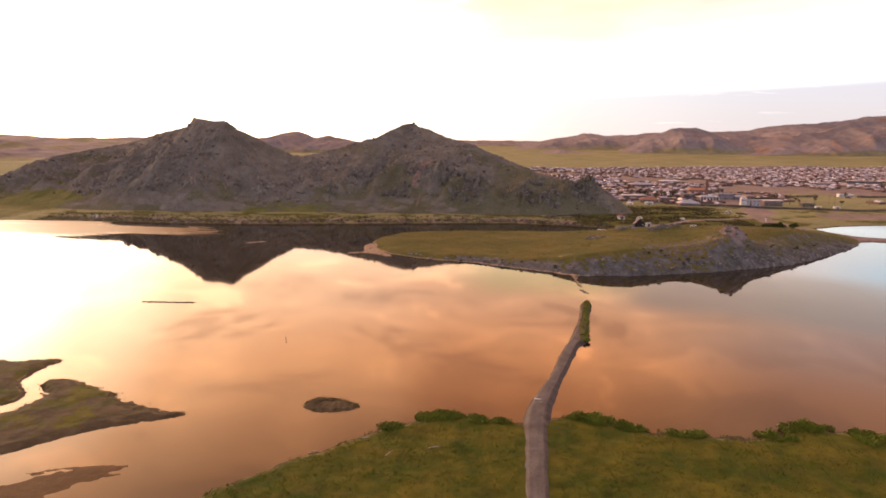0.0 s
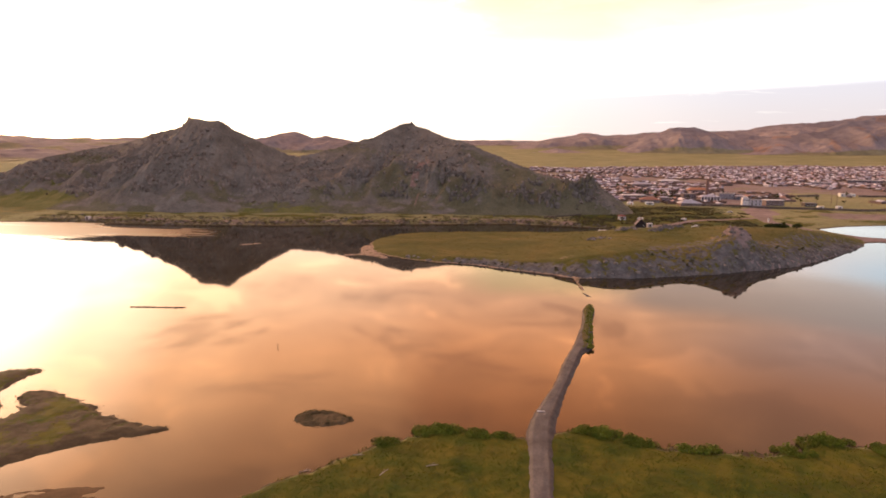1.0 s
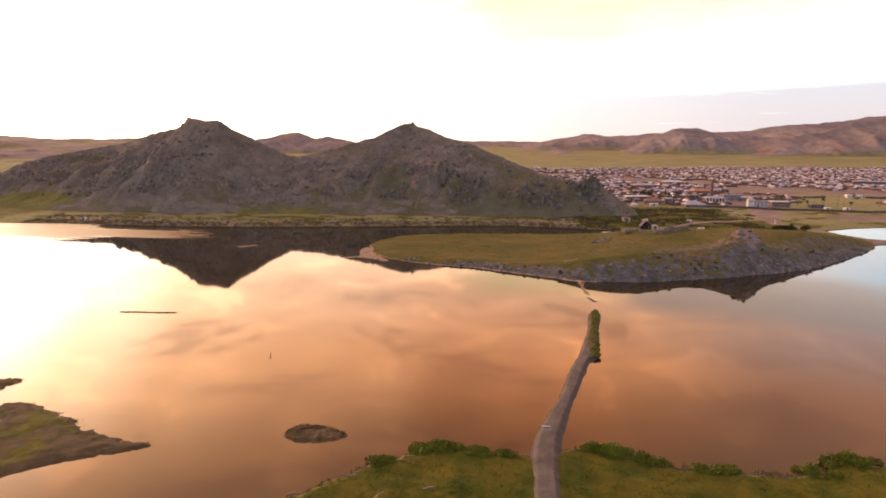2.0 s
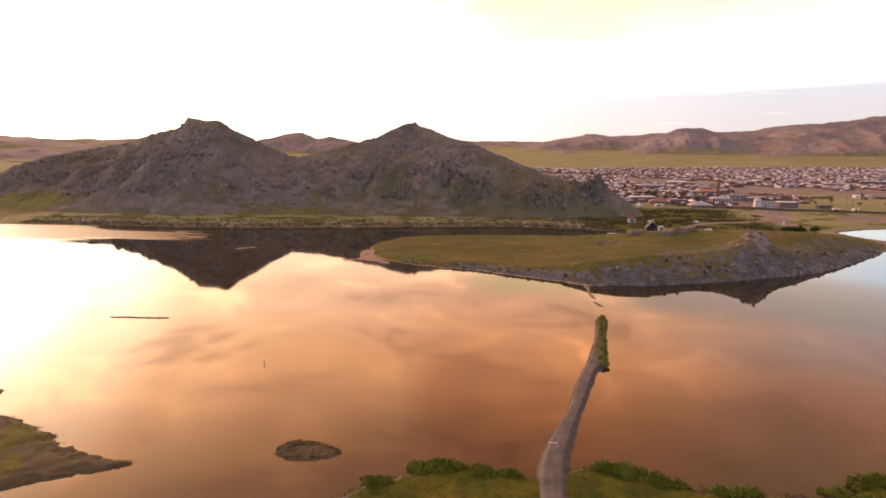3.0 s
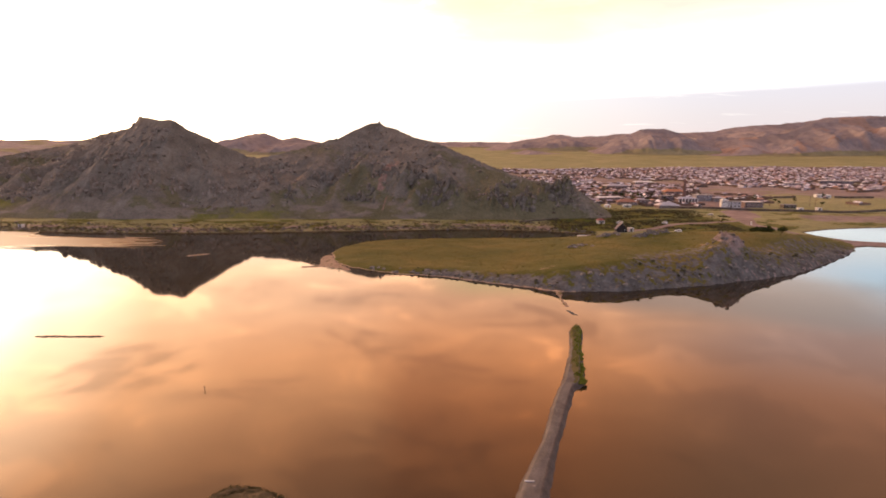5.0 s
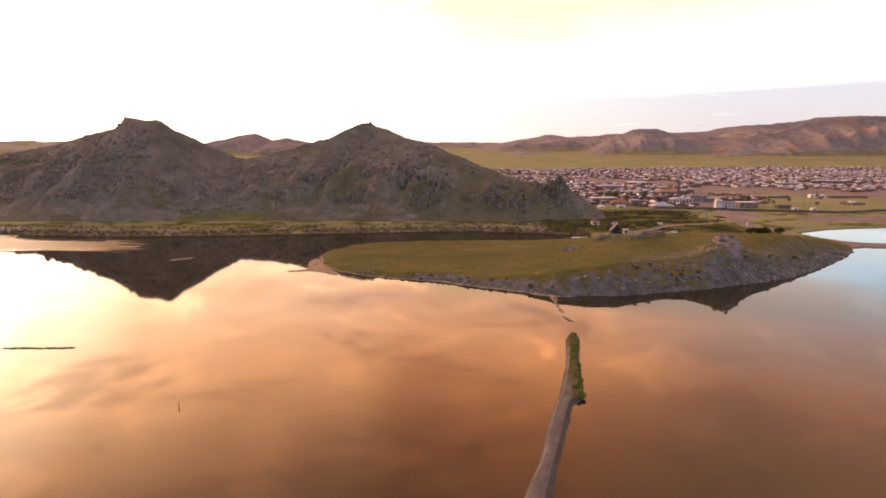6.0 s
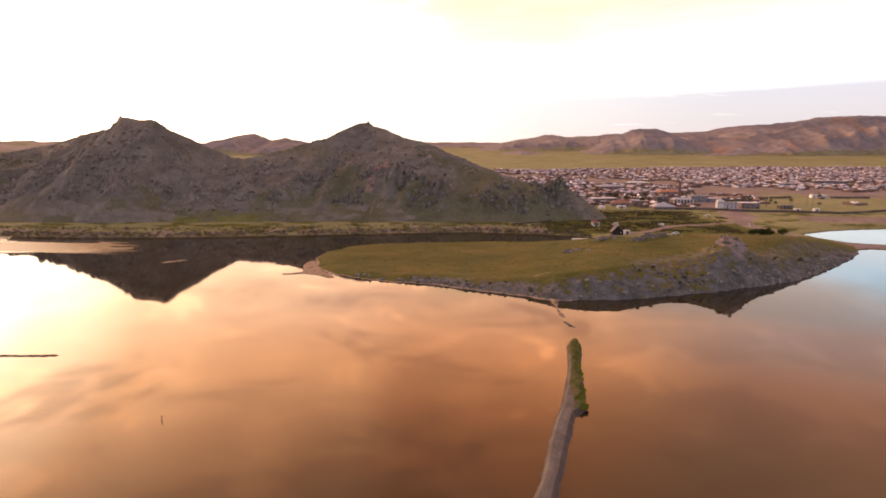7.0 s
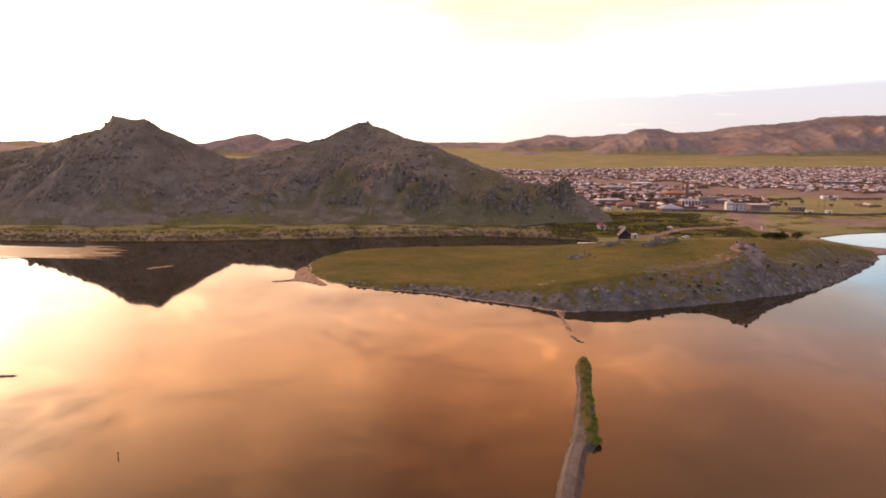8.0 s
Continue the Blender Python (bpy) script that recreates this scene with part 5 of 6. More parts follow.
cabin()
block("shed", "small white shed beside the black cabin", "shed", 79.4, 383.0, 10, 2.8, 2.4, 1.8, M_white, M_white, 1, 1)
kiosk = block("kiosk", "white kiosk with a red roof", "kiosk", 69.5, 423, 8, 4.3, 3.4, 2.3, M_white, M_redroof, 1, 2, 1.0)


def make_car(label, name="car", w=1.8, l=4.5, h=1.5, van=False):
    o = thing(name, label, "vehicle", "parked vehicles")
    bm = bmesh.new()
    if van:
        prof = [(-l / 2, 0.35), (l / 2, 0.35), (l / 2, 1.0), (l / 2 - 0.5, 1.15), (l / 2 - 1.0, h), (-l / 2 + 0.1, h)]
    else:
        prof = [(-l / 2, 0.35), (l / 2, 0.35), (l / 2, 0.8), (l / 2 - 1.0, 0.95), (l / 2 - 1.7, h), (-l / 2 + 0.7, h), (-l / 2, 0.95)]
    a = [bm.verts.new((-w / 2, py, pz)) for py, pz in prof]
    b = [bm.verts.new((w / 2, py, pz)) for py, pz in prof]
    bm.faces.new(a)
    bm.faces.new(b[::-1])
    for i in range(len(prof)):
        j = (i + 1) % len(prof)
        bm.faces.new((a[i], b[i], b[j], a[j]))
    bmesh.ops.recalc_face_normals(bm, faces=bm.faces)
    bmesh.ops.bevel(bm, geom=list(bm.edges), offset=0.07, segments=1, affect="EDGES")
    part("body", bm, M_carpaint, o)
    for sx in (-1, 1):
        part("window", boxed(sx * (w / 2 + 0.002) - 0.012, sx * (w / 2 + 0.002) + 0.012, -l / 2 + 0.9, l / 2 - 1.8, h - 0.5, h - 0.14), M_glass, o)
        for sy in (-1, 1):
            bm = bmesh.new()
            bmesh.ops.create_cone(bm, cap_ends=True, segments=14, radius1=0.33, radius2=0.33, depth=0.22, matrix=Matrix.Translation((sx * (w / 2 - 0.1), sy * l * 0.32, 0.33)) @ Matrix.Rotation(math.pi / 2, 4, "Y"))
            part("wheel", bm, M_rubber, o)
    return o


def stand(o, x, y, turn, on_head=False):
    z = ground_z(x, y)
    if on_head:
        z = max(z, head_top(x, y))
    o.matrix_world = pose(x, y, z, 0, 0, turn)


stand(make_car("white van parked beside the black cabin", "van", 1.7, 3.8, 1.8, True), 81, 421, 70)
stand(make_car("white van parked on the lakeside track", "van", 1.6, 3.6, 1.7, True), 109, 422, 30)
stand(make_car("white car parked on the grass by the lake", "car", 1.65, 3.9, 1.45), 105.5, 382, 75, True)
stand(make_car("white car parked in a hollow", "car", 1.65, 3.9, 1.45), 156, 478, 70)

trailer = thing("trailer", "long white trailer at the water's edge", "trailer")
trailer.matrix_world = pose(51, 359.5, 0.5, 0, 0, 5)
part("body", boxed(-4.6, 4.6, -1.0, 1.0, 0.45, 1.75, bevel=0.18), M_white, trailer)
for sx in (-3.0, -2.1, 2.6):
    for sy in (-0.95, 0.95):
        bm = bmesh.new()
        bmesh.ops.create_cone(bm, cap_ends=True, segments=12, radius1=0.36, radius2=0.36, depth=0.25, matrix=Matrix.Translation((sx, sy, 0.36)) @ Matrix.Rotation(math.pi / 2, 4, "X"))
        part("wheel", bm, M_rubber, trailer)

post = thing("marker_post", "short white marker post beside the dirt road", "post")
stand(post, 164, 428, 0)
part("shaft", boxed(-0.35, 0.35, -0.35, 0.35, -0.3, 1.9, bevel=0.06), M_white, post)
part("cap", boxed(-0.5, 0.5, -0.5, 0.5, 1.9, 2.1, bevel=0.04), M_white, post)


def board_fence(label, pts, h=1.8, mat=M_board):
    """A fence of board panels between posts along a line."""
    o = thing("board_fence", label, "fence")
    line = np.array(pts, float)
    o.matrix_world = pose(line[0, 0], line[0, 1], 0)
    me_panel = me_post = None
    for (ax, ay), (bx, by) in zip(line, line[1:]):
        n = max(int(math.hypot(bx - ax, by - ay) / 3.2), 1)
        turn = math.degrees(math.atan2(by - ay, bx - ax))
        for i in range(n):
            x, y = ax + (bx - ax) * (i + 0.5) / n, ay + (by - ay) * (i + 0.5) / n
            half = math.hypot(bx - ax, by - ay) / n / 2
            m = pose(x - line[0, 0], y - line[0, 1], ground_z(x, y) + 0.05 * math.sin(i * 2.1), 0, 0, turn)
            p = part("panel", boxed(-half, half, -0.04, 0.04, -0.5, h), mat, o) if me_panel is None else new("panel", me_panel)
            me_panel = p.data
            p.parent, p.matrix_basis = o, m
            q = part("post", boxed(half - 0.09, half + 0.09, -0.1, 0.1, -0.5, h + 0.15), mat, o) if me_post is None else new("post", me_post)
            me_post = q.data
            q.parent, q.matrix_basis = o, m
    return o


board_fence("long dark board fence along the town's edge", [(150, 528), (186, 520), (223, 514), (259, 508), (295, 520), (360, 538)], 1.6, M_board)
board_fence("brown board fence round a hillside yard", [(18, 419), (32, 429), (47, 444), (65, 463), (59, 484)], 0.9)
board_fence("low brown board fence behind a hillside yard", [(66, 486), (72, 500), (76, 511)], 0.9)
board_fence("brown board fence round a field", [(270, 640), (294, 648), (296, 660)], 1.7)
board_fence("brown board fence round a farmyard", [(332, 652), (366, 648)], 1.7)


def pole(x, y):
    o = thing("utility_pole", "bare wooden utility pole with a crossarm", "pole", "utility poles")
    stand(o, x, y, 20)
    bm = bmesh.new()
    bmesh.ops.create_cone(bm, cap_ends=True, segments=8, radius1=0.17, radius2=0.11, depth=9.4, matrix=Matrix.Translation((0, 0, 4.3)))
    part("shaft", bm, M_board, o)
    part("crossarm", boxed(-0.9, 0.9, -0.07, 0.07, 8.2, 8.36), M_board, o)


for px, py in ((262, 556), (264, 551), (232, 560), (200, 556), (150, 548), (296, 560)):
    pole(px, py)

block("hut", "tiny white hut on the far lakeshore", "hut", -266, 356, 0, 2.4, 2, 1.6, M_white, M_bluegrey, 1, 1)


# ---------------------------------------------------------------- plants and stones
def leaf_cloud(bm, centre, radius, n, size, r, squash=0.75):
    """Many small leaves through a lumpy ball."""
    for _ in range(n):
        v = Vector((r.gauss(0, 1), r.gauss(0, 1), r.gauss(0, 1)))
        v = v.normalized() * radius * (r.random() ** 0.45)
        p = Vector(centre) + Vector((v.x, v.y, v.z * squash))
        a, s = Euler((r.uniform(0, 3), r.uniform(0, 3), r.uniform(0, 6))).to_matrix(), size * r.uniform(0.6, 1.4)
        q = [bm.verts.new(p + a @ Vector(c)) for c in ((-s, 0, 0), (0, -s * 0.5, 0.15 * s), (s, 0, 0), (0, s * 0.5, 0.15 * s))]
        bm.faces.new(q)


def limb(bm, a, b, ra, rb, seg=5):
    a, b = Vector(a), Vector(b)
    m = (b - a).to_track_quat("Z", "Y").to_matrix()
    lo = [bm.verts.new(a + m @ Vector((ra * math.cos(i * math.tau / seg), ra * math.sin(i * math.tau / seg), 0))) for i in range(seg)]
    hi = [bm.verts.new(b + m @ Vector((rb * math.cos(i * math.tau / seg), rb * math.sin(i * math.tau / seg), 0))) for i in range(seg)]
    for i in range(seg):
        bm.faces.new((lo[i], lo[(i + 1) % seg], hi[(i + 1) % seg], hi[i]))
    bm.faces.new(hi)


def make_bush(label, h, spread, seed, mat, leaves=520, leaf=0.16, group="lakeside bushes"):
    r = random.Random(seed)
    o = thing("bush", label, "bush", group)
    bs, bl = bmesh.new(), bmesh.new()
    for i in range(7):
        a = i * math.tau / 7 + r.uniform(-0.4, 0.4)
        tip = (math.cos(a) * spread * r.uniform(0.3, 0.8), math.sin(a) * spread * r.uniform(0.3, 0.8), h * r.uniform(0.45, 0.85))
        limb(bs, (0, 0, -0.2), tip, 0.06, 0.02)
        leaf_cloud(bl, tip, spread * r.uniform(0.35, 0.55), leaves // 7, leaf, r, 0.7)
    part("stems", bs, M_bark, o)
    part("foliage", bl, mat, o)
    return o


def make_tree(label, h, seed):
    r = random.Random(seed)
    o = thing("tree", label, "tree", "town trees")
    bs, bl = bmesh.new(), bmesh.new()
    limb(bs, (0, 0, -0.3), (0.1, 0, h * 0.4), 0.2, 0.13, 7)
    limb(bs, (0.1, 0, h * 0.4), (0, 0.1, h * 0.8), 0.13, 0.05, 6)
    for i in range(8):
        a, z0 = i * 2.4 + r.uniform(-0.3, 0.3), h * r.uniform(0.3, 0.7)
        tip = (math.cos(a) * h * r.uniform(0.16, 0.3), math.sin(a) * h * r.uniform(0.16, 0.3), z0 + h * r.uniform(0.12, 0.3))
        limb(bs, (0.05, 0.05, z0), tip, 0.07, 0.02)
        leaf_cloud(bl, tip, h * r.uniform(0.11, 0.18), 70, 0.24, r, 0.85)
    part("trunk", bs, M_bark, o)
    part("crown", bl, M_leaf, o)
    return o


def make_rock(label, size, seed, mat=None):
    r = random.Random(seed)
    bm = bmesh.new()
    bmesh.ops.create_icosphere(bm, subdivisions=2, radius=size)
    for v in bm.verts:
        n = noise.noise(v.co / size * 1.1 + Vector((seed * 3.1, 0, 0))) * 0.55 + noise.noise(v.co / size * 2.7 + Vector((0, seed * 1.7, 0))) * 0.22
        v.co *= 1 + n
        v.co.z *= 0.72
    me = bpy.data.meshes.new("boulder")
    bm.to_mesh(me)
    bm.free()
    me.materials.append(mat or M_rock)
    return tagged(new("boulder", me), label, "boulder", "boulders of the headland")


def scatter(makers, places, on_head=False, sink=0.0, scale=(0.8, 1.25), seed=0):
    r = random.Random(seed)
    P = np.array(places, float)
    heights = land(P[:, 0], P[:, 1])[0]
    if on_head:
        heights = np.maximum(heights, headland_z(P[:, 0], P[:, 1])[0])
    for (x, y), z in zip(P.tolist(), heights.tolist()):
        k = r.uniform(*scale)
        c = copy_thing(r.choice(makers), Matrix.Translation((x, y, z - sink * k)))
        c.matrix_basis = pose(x, y, z - sink * k, 0, 0, r.uniform(0, 360)) @ Matrix.Diagonal((k, k, k * r.uniform(0.85, 1.15), 1))


def remove(obs):
    for p in obs:
        for o in (*p.children_recursive, p):
            bpy.data.objects.remove(o)


rv = random.Random(11)
M_scrub_leaf = material("dull_shrub_leaf", [(0.3, (0.055, 0.056, 0.022)), (0.5, (0.085, 0.080, 0.030)), (0.7, (0.12, 0.105, 0.042))], scale=0.9, fine=5, bump=0, rough=(0.6, 0.8), per_piece=0.25)
willow = [make_bush("dense green willow bush at the marsh edge", 1.0, 1.7, 20 + i, M_leaf_bright, 700, 0.15, "marsh bushes") for i in range(3)]
spots2 = [(cx + rv.gauss(0, 1) * w, cy + rv.gauss(0, 0.6) * 1.3) for cx, cy, w, n in ((-11.5, 101.2, 2.2, 12), (-2, 100.4, 1.6, 5), (13.4, 104.2, 2.2, 12), (20, 102, 1.8, 5), (31, 100.6, 2.2, 5), (44, 101.5, 1.8, 5), (51.5, 106, 1.7, 10), (60, 103.8, 3.2, 9), (70, 102.6, 3.5, 7), (-19, 95.5, 1.5, 4)) for _ in range(n)]
scatter(willow, spots2, sink=0.40, scale=(0.6, 1.15), seed=3)
dark = [make_bush("dark round bush on the headland", 2.4, 1.9, 40 + i, M_leaf, 700, 0.2, "headland bushes") for i in range(3)]
scatter(dark, [(149.2, 388), (150.2, 389), (153, 388), (154.6, 388.6), (156.2, 389), (158, 389), (165, 388.4)], True, 0.2, (1.15, 1.6), 4)
small = [make_bush("low dark shrub among the rocks", 0.6, 0.7, 50 + i, M_scrub_leaf, 260, 0.12, "cliff shrubs") for i in range(3)]
scatter(small, [(62 + rv.uniform(-10, 14), 251 + rv.uniform(-5, 6)) for _ in range(22)] + [(x, np.interp(x, [95, 118, 140, 165], [266, 281, 304, 330]) + rv.uniform(0, 5)) for x in [rv.uniform(96, 160) for _ in range(16)]]
        + [(x, np.interp(x, [-40, 0, 25], [259, 247, 236]) + rv.uniform(0, 5)) for x in [rv.uniform(-36, 26) for _ in range(16)]], True, 0.1, (0.45, 1.1), 5)
reed = [make_bush("green shrub on the causeway bank", 1.0, 0.9, 60 + i, M_leaf_bright, 300, 0.14, "causeway shrubs") for i in range(3)]
side = []
for y in np.arange(149.0, 190.5, 0.42):
    i = int(np.argmin(np.abs(CAUSE[:, 1] - y)))
    reach = float(np.interp(y, [148, 150, 152, 153.7, 156, 158, 160, 161.7, 164, 166, 170, 174, 180, 185, 190], [2.2, 2.5, 1.7, 1.2, 1.7, 1.8, 0.9, 0.5, 1.2, 1.2, 0.7, 0.5, 0.7, 1.0, 0.4]))
    side.append((float(CAUSE[i, 0]) + reach * rv.uniform(0.75, 1.0), y))
    side.append((float(CAUSE[i, 0]) + reach * rv.uniform(0.1, 0.7), y + 0.2))
side += [(22.6 + rv.uniform(-0.8, 0.8), 187.6 + rv.uniform(-1.4, 1.8)) for _ in range(9)]
for x, y in side:
    k = rv.uniform(0.5, 0.85)
    c = copy_thing(rv.choice(reed), Matrix())
    c.matrix_basis = pose(x, y, 0.3, 0, 0, rv.uniform(0, 360)) @ Matrix.Diagonal((k * 1.2, k * 1.2, k * 0.8, 1))
trees = [make_tree("broad green tree between the town's houses", 6.0, 70 + i) for i in range(3)]
scatter(trees, [(rv.uniform(118, 155), rv.uniform(585, 650)) for _ in range(16)] + [(rv.uniform(200, 330), rv.uniform(560, 660)) for _ in range(9)] + [(rv.uniform(75, 130), rv.uniform(600, 740)) for _ in range(12)], False, 0, (0.6, 1.0), 6)
remove(willow + dark + small + reed + trees)

rocks = [make_rock("weathered granite boulder on the headland", 0.75, i) for i in range(6)]
at = [(93.5 + rv.gauss(0, 4.5), 276 + rv.gauss(0, 5)) for _ in range(44)]
at += [(x, np.interp(x, [25, 47, 64, 90, 118, 140, 165], [234, 238, 245, 258, 275, 297, 324]) + rv.uniform(0.3, 7)) for x in [rv.uniform(26, 166) for _ in range(80)]]
at += [(x, np.interp(x, [-50, -37, -18, -2, 13, 23], [264, 258, 253.5, 245.5, 239, 234]) + rv.uniform(0.1, 3.5)) for x in [rv.uniform(-48, 24) for _ in range(46)]]
at += [(cx + rv.gauss(0, 2), cy + rv.gauss(0, 1.7)) for cx, cy in ((51.5, 312), (56.5, 316), (66, 306), (72, 311), (78, 314), (34, 288), (38.5, 293)) for _ in range(8)]
scatter(rocks, at, True, 0.15, (0.45, 1.5), 7)
remove(rocks)


def stones(name, label, places, mat, seed, sizes, cat="boulders", tall=1.0):
    """Loose rocks too many to count, in one mesh."""
    r = np.random.RandomState(seed)
    bm = bmesh.new()
    bmesh.ops.create_icosphere(bm, subdivisions=1, radius=1)
    base = np.array([v.co[:] for v in bm.verts])
    tri = np.array([[v.index for v in f.verts] for f in bm.faces])
    bm.free()
    V, F = [], []
    for i, (x, y, z) in enumerate(places):
        s = sizes[0] * (sizes[1] / sizes[0]) ** (r.rand() ** 1.6)
        p = base * (1 + 0.30 * r.randn(len(base), 1)) * np.array([s * r.uniform(0.8, 1.4), s * r.uniform(0.8, 1.3), s * r.uniform(0.55, 1.25) * tall])
        V.append(p + np.array([x, y, z + s * 0.2]))
        F.append(tri + i * len(base))
    return tagged(soup(name, np.concatenate(V), np.concatenate(F), [mat]), label, cat, kind="stuff")


rs = np.random.RandomState(3)
px, py = rs.uniform(-520, 78, 26000), rs.uniform(384, 575, 26000)
pz, pt, prk, pc = hill_z(px, py)
ok = (pt > 0.06) & (rs.rand(26000) < (0.10 + 0.5 * pc) * prk) & (pt < 0.92) & (py < ridge_y(px))
M_crag = material("hill_granite", [(0.3, (0.11, 0.09, 0.07)), (0.5, (0.19, 0.155, 0.125)), (0.7, (0.29, 0.245, 0.205))], scale=0.2, fine=2, bump=0.7, bump_scale=1, bump_dist=0.2)
# upright crags on the eastern slopes
cx, cy = rs.uniform(-150, 66, 9000), rs.uniform(410, 476, 9000)
cz, ct, crk, cc = hill_z(cx, cy)
group = smooth(0.05, 0.4, fbm(cx / 26, cy / 20, 3, 62)) + smooth(14, 5, np.hypot(cx - 45, (cy - 462) * 0.8)) + smooth(12, 4, np.hypot(cx - 22, (cy - 450) * 0.8))
ok2 = (ct > 0.04) & (ct < 0.8) & (rs.rand(9000) < group * 0.28)
M_pinnacle = material("dark_granite", [(0.3, (0.090, 0.079, 0.064)), (0.5, (0.145, 0.126, 0.104)), (0.7, (0.21, 0.186, 0.158))], scale=0.3, fine=2, bump=0.7, bump_scale=1, bump_dist=0.2)
stones("crag", "upright weathered granite crags on the hill's eastern slopes", np.stack([cx, cy, cz], 1)[ok2], M_pinnacle, 14, (0.7, 1.7), "crags", 2.6)
cx, cy = rs.uniform(-330, -150, 9000), rs.uniform(392, 460, 9000)
cz, ct, crk, cc = hill_z(cx, cy)
group = smooth(0.0, 0.45, fbm(cx / 22, cy / 14, 3, 63)) * smooth(0.3, 0.45, ct) * (1 - smooth(0.72, 0.85, ct))
stones("crag", "upright grey slabs of rock low on the western summit's slope", np.stack([cx, cy, cz], 1)[rs.rand(9000) < group * 0.30], M_crag, 15, (0.5, 1.5), "crags", 2.2)
stones("hill_boulder", "grey granite boulders scattered over the rocky hill", np.stack([px, py, pz], 1)[ok], M_crag, 4, (0.4, 1.6))

# rubble and scrub along the far shore
sx = rs.uniform(-300, 60, 2600)
sy = np.interp(sx, FAR[:, 0], FAR[:, 1]) + rs.uniform(1.5, 30, 2600) * np.where(rs.rand(2600) < 0.5, 1, 0.4)
sz = np.maximum(land(sx, sy)[0], hill_z(sx, sy)[0])
stones("shore_stone", "brown stones strewn along the far shore", np.stack([sx, sy, sz], 1)[:1100], M_pinnacle, 5, (0.2, 0.75), "stones")


def scrub(name, label, P, mat, seed, h, n=26, leaf=0.28):
    """Low scrub: loose leaves heaped in clumps, in one mesh."""
    r = np.random.RandomState(seed)
    V, F = [], []
    k = 0
    for x, y, z in P:
        s = h * r.uniform(0.5, 1.4)
        c = r.randn(n, 3) * np.array([s * 0.55, s * 0.55, s * 0.28]) + np.array([x, y, z + s * 0.35])
        a, b = r.randn(n, 3), r.randn(n, 3)
        a *= leaf / np.linalg.norm(a, axis=1)[:, None]
        b *= leaf * 0.6 / np.linalg.norm(b, axis=1)[:, None]
        V.append(np.stack([c - a, c - b, c + a, c + b], 1).reshape(-1, 3))
        F.append(np.arange(n * 4).reshape(n, 4) + k)
        k += n * 4
    return tagged(soup(name, np.concatenate(V), np.concatenate(F), [mat]), label, "shrubs", kind="stuff")


M_scrub = material("dry_scrub", [(0.3, (0.078, 0.064, 0.032)), (0.5, (0.108, 0.088, 0.044)), (0.7, (0.14, 0.11, 0.058))], scale=0.08, fine=1.5, bump=0, rough=(0.7, 0.9))
scrub("shore_scrub", "brown and olive scrub along the far shore", np.stack([sx, sy, sz], 1)[1200:2400], M_scrub, 6, 1.3)
vx, vy = rs.uniform(20, 190, 9000), rs.uniform(392, 526, 9000)
keep = (land(vx, vy)[1][:, 1] > 0.4) & (fbm(vx / 22, vy / 12, 3, 96) > -0.1) & (vx < 150 + smooth(440, 470, vy) * 30)
keep &= (np.hypot(vx - 75, vy - 381) > 9) & (hill_z(vx, vy)[0] < land(vx, vy)[0])
M_scrub_dark = material("meadow_scrub", [(0.3, (0.062, 0.056, 0.028)), (0.5, (0.086, 0.076, 0.038)), (0.7, (0.115, 0.096, 0.052))], scale=0.08, fine=1.5, bump=0, rough=(0.7, 0.9))
scrub("meadow_scrub", "dark low scrub on the meadow below the town", np.stack([vx, vy, np.maximum(land(vx, vy)[0], 0)], 1)[keep][:3600], M_scrub_dark, 7, 0.6, 20)



# ---------------------------------------------------------------- marsh grass
def grass(name, label, P, mat, seed, h, blades=5, lean=0.5):
    r = np.random.RandomState(seed)
    n = len(P)
    V = np.zeros((n, blades, 3, 3))
    for b in range(blades):
        ang = r.uniform(0, 2 * np.pi, n)
        hh = h * r.uniform(0.5, 1.5, n)
        w = hh * 0.16
        off = r.randn(n, 2) * 0.14
        bx, by, bz = P[:, 0] + off[:, 0], P[:, 1] + off[:, 1], P[:, 2] - 0.05
        ca, sa = np.cos(ang), np.sin(ang)
        V[:, b, 0] = np.stack([bx - sa * w, by + ca * w, bz], 1)
        V[:, b, 1] = np.stack([bx + sa * w, by - ca * w, bz], 1)
        V[:, b, 2] = np.stack([bx + ca * hh * lean * r.uniform(0.3, 1.3, n), by + sa * hh * lean, bz + hh], 1)
    V = V.reshape(-1, 3)
    me = bpy.data.meshes.new(name)
    m = len(V) // 3
    me.vertices.add(len(V))
    me.vertices.foreach_set("co", V.astype(np.float32).ravel())
    me.loops.add(m * 3)
    me.loops.foreach_set("vertex_index", np.arange(m * 3, dtype=np.int32))
    me.polygons.add(m)
    me.polygons.foreach_set("loop_start", (np.arange(m) * 3).astype(np.int32))
    me.update(calc_edges=True)
    me.materials.append(mat)
    return tagged(new(name, me), label, "grass", kind="stuff")


mx, my = rs.uniform(-150, 110, 130000), rs.uniform(48, 124, 130000)
mz, mp = land(mx, my)
lush = 0.55 + 0.5 * fbm(mx / 5, my / 5, 3, 301)
keep = (mz > 0.04) & (rs.rand(len(mx)) < np.where(mx < -50, 0.55, 1.0) * lush * mp[:, 1] * (1 - 0.75 * mp[:, 2]) + 0.03) & (np.abs(mx - np.interp(my, CAUSE[:, 1], CAUSE[:, 0])) > 2.6)
M_spitblade = material("spit_grass_blades", [(0.3, (0.038, 0.038, 0.010)), (0.5, (0.058, 0.051, 0.015)), (0.68, (0.086, 0.066, 0.022))], scale=0.12, fine=2.5, bump=0, rough=(0.6, 0.8))
near, spit = keep & (mx > -50), keep & (mx <= -50)
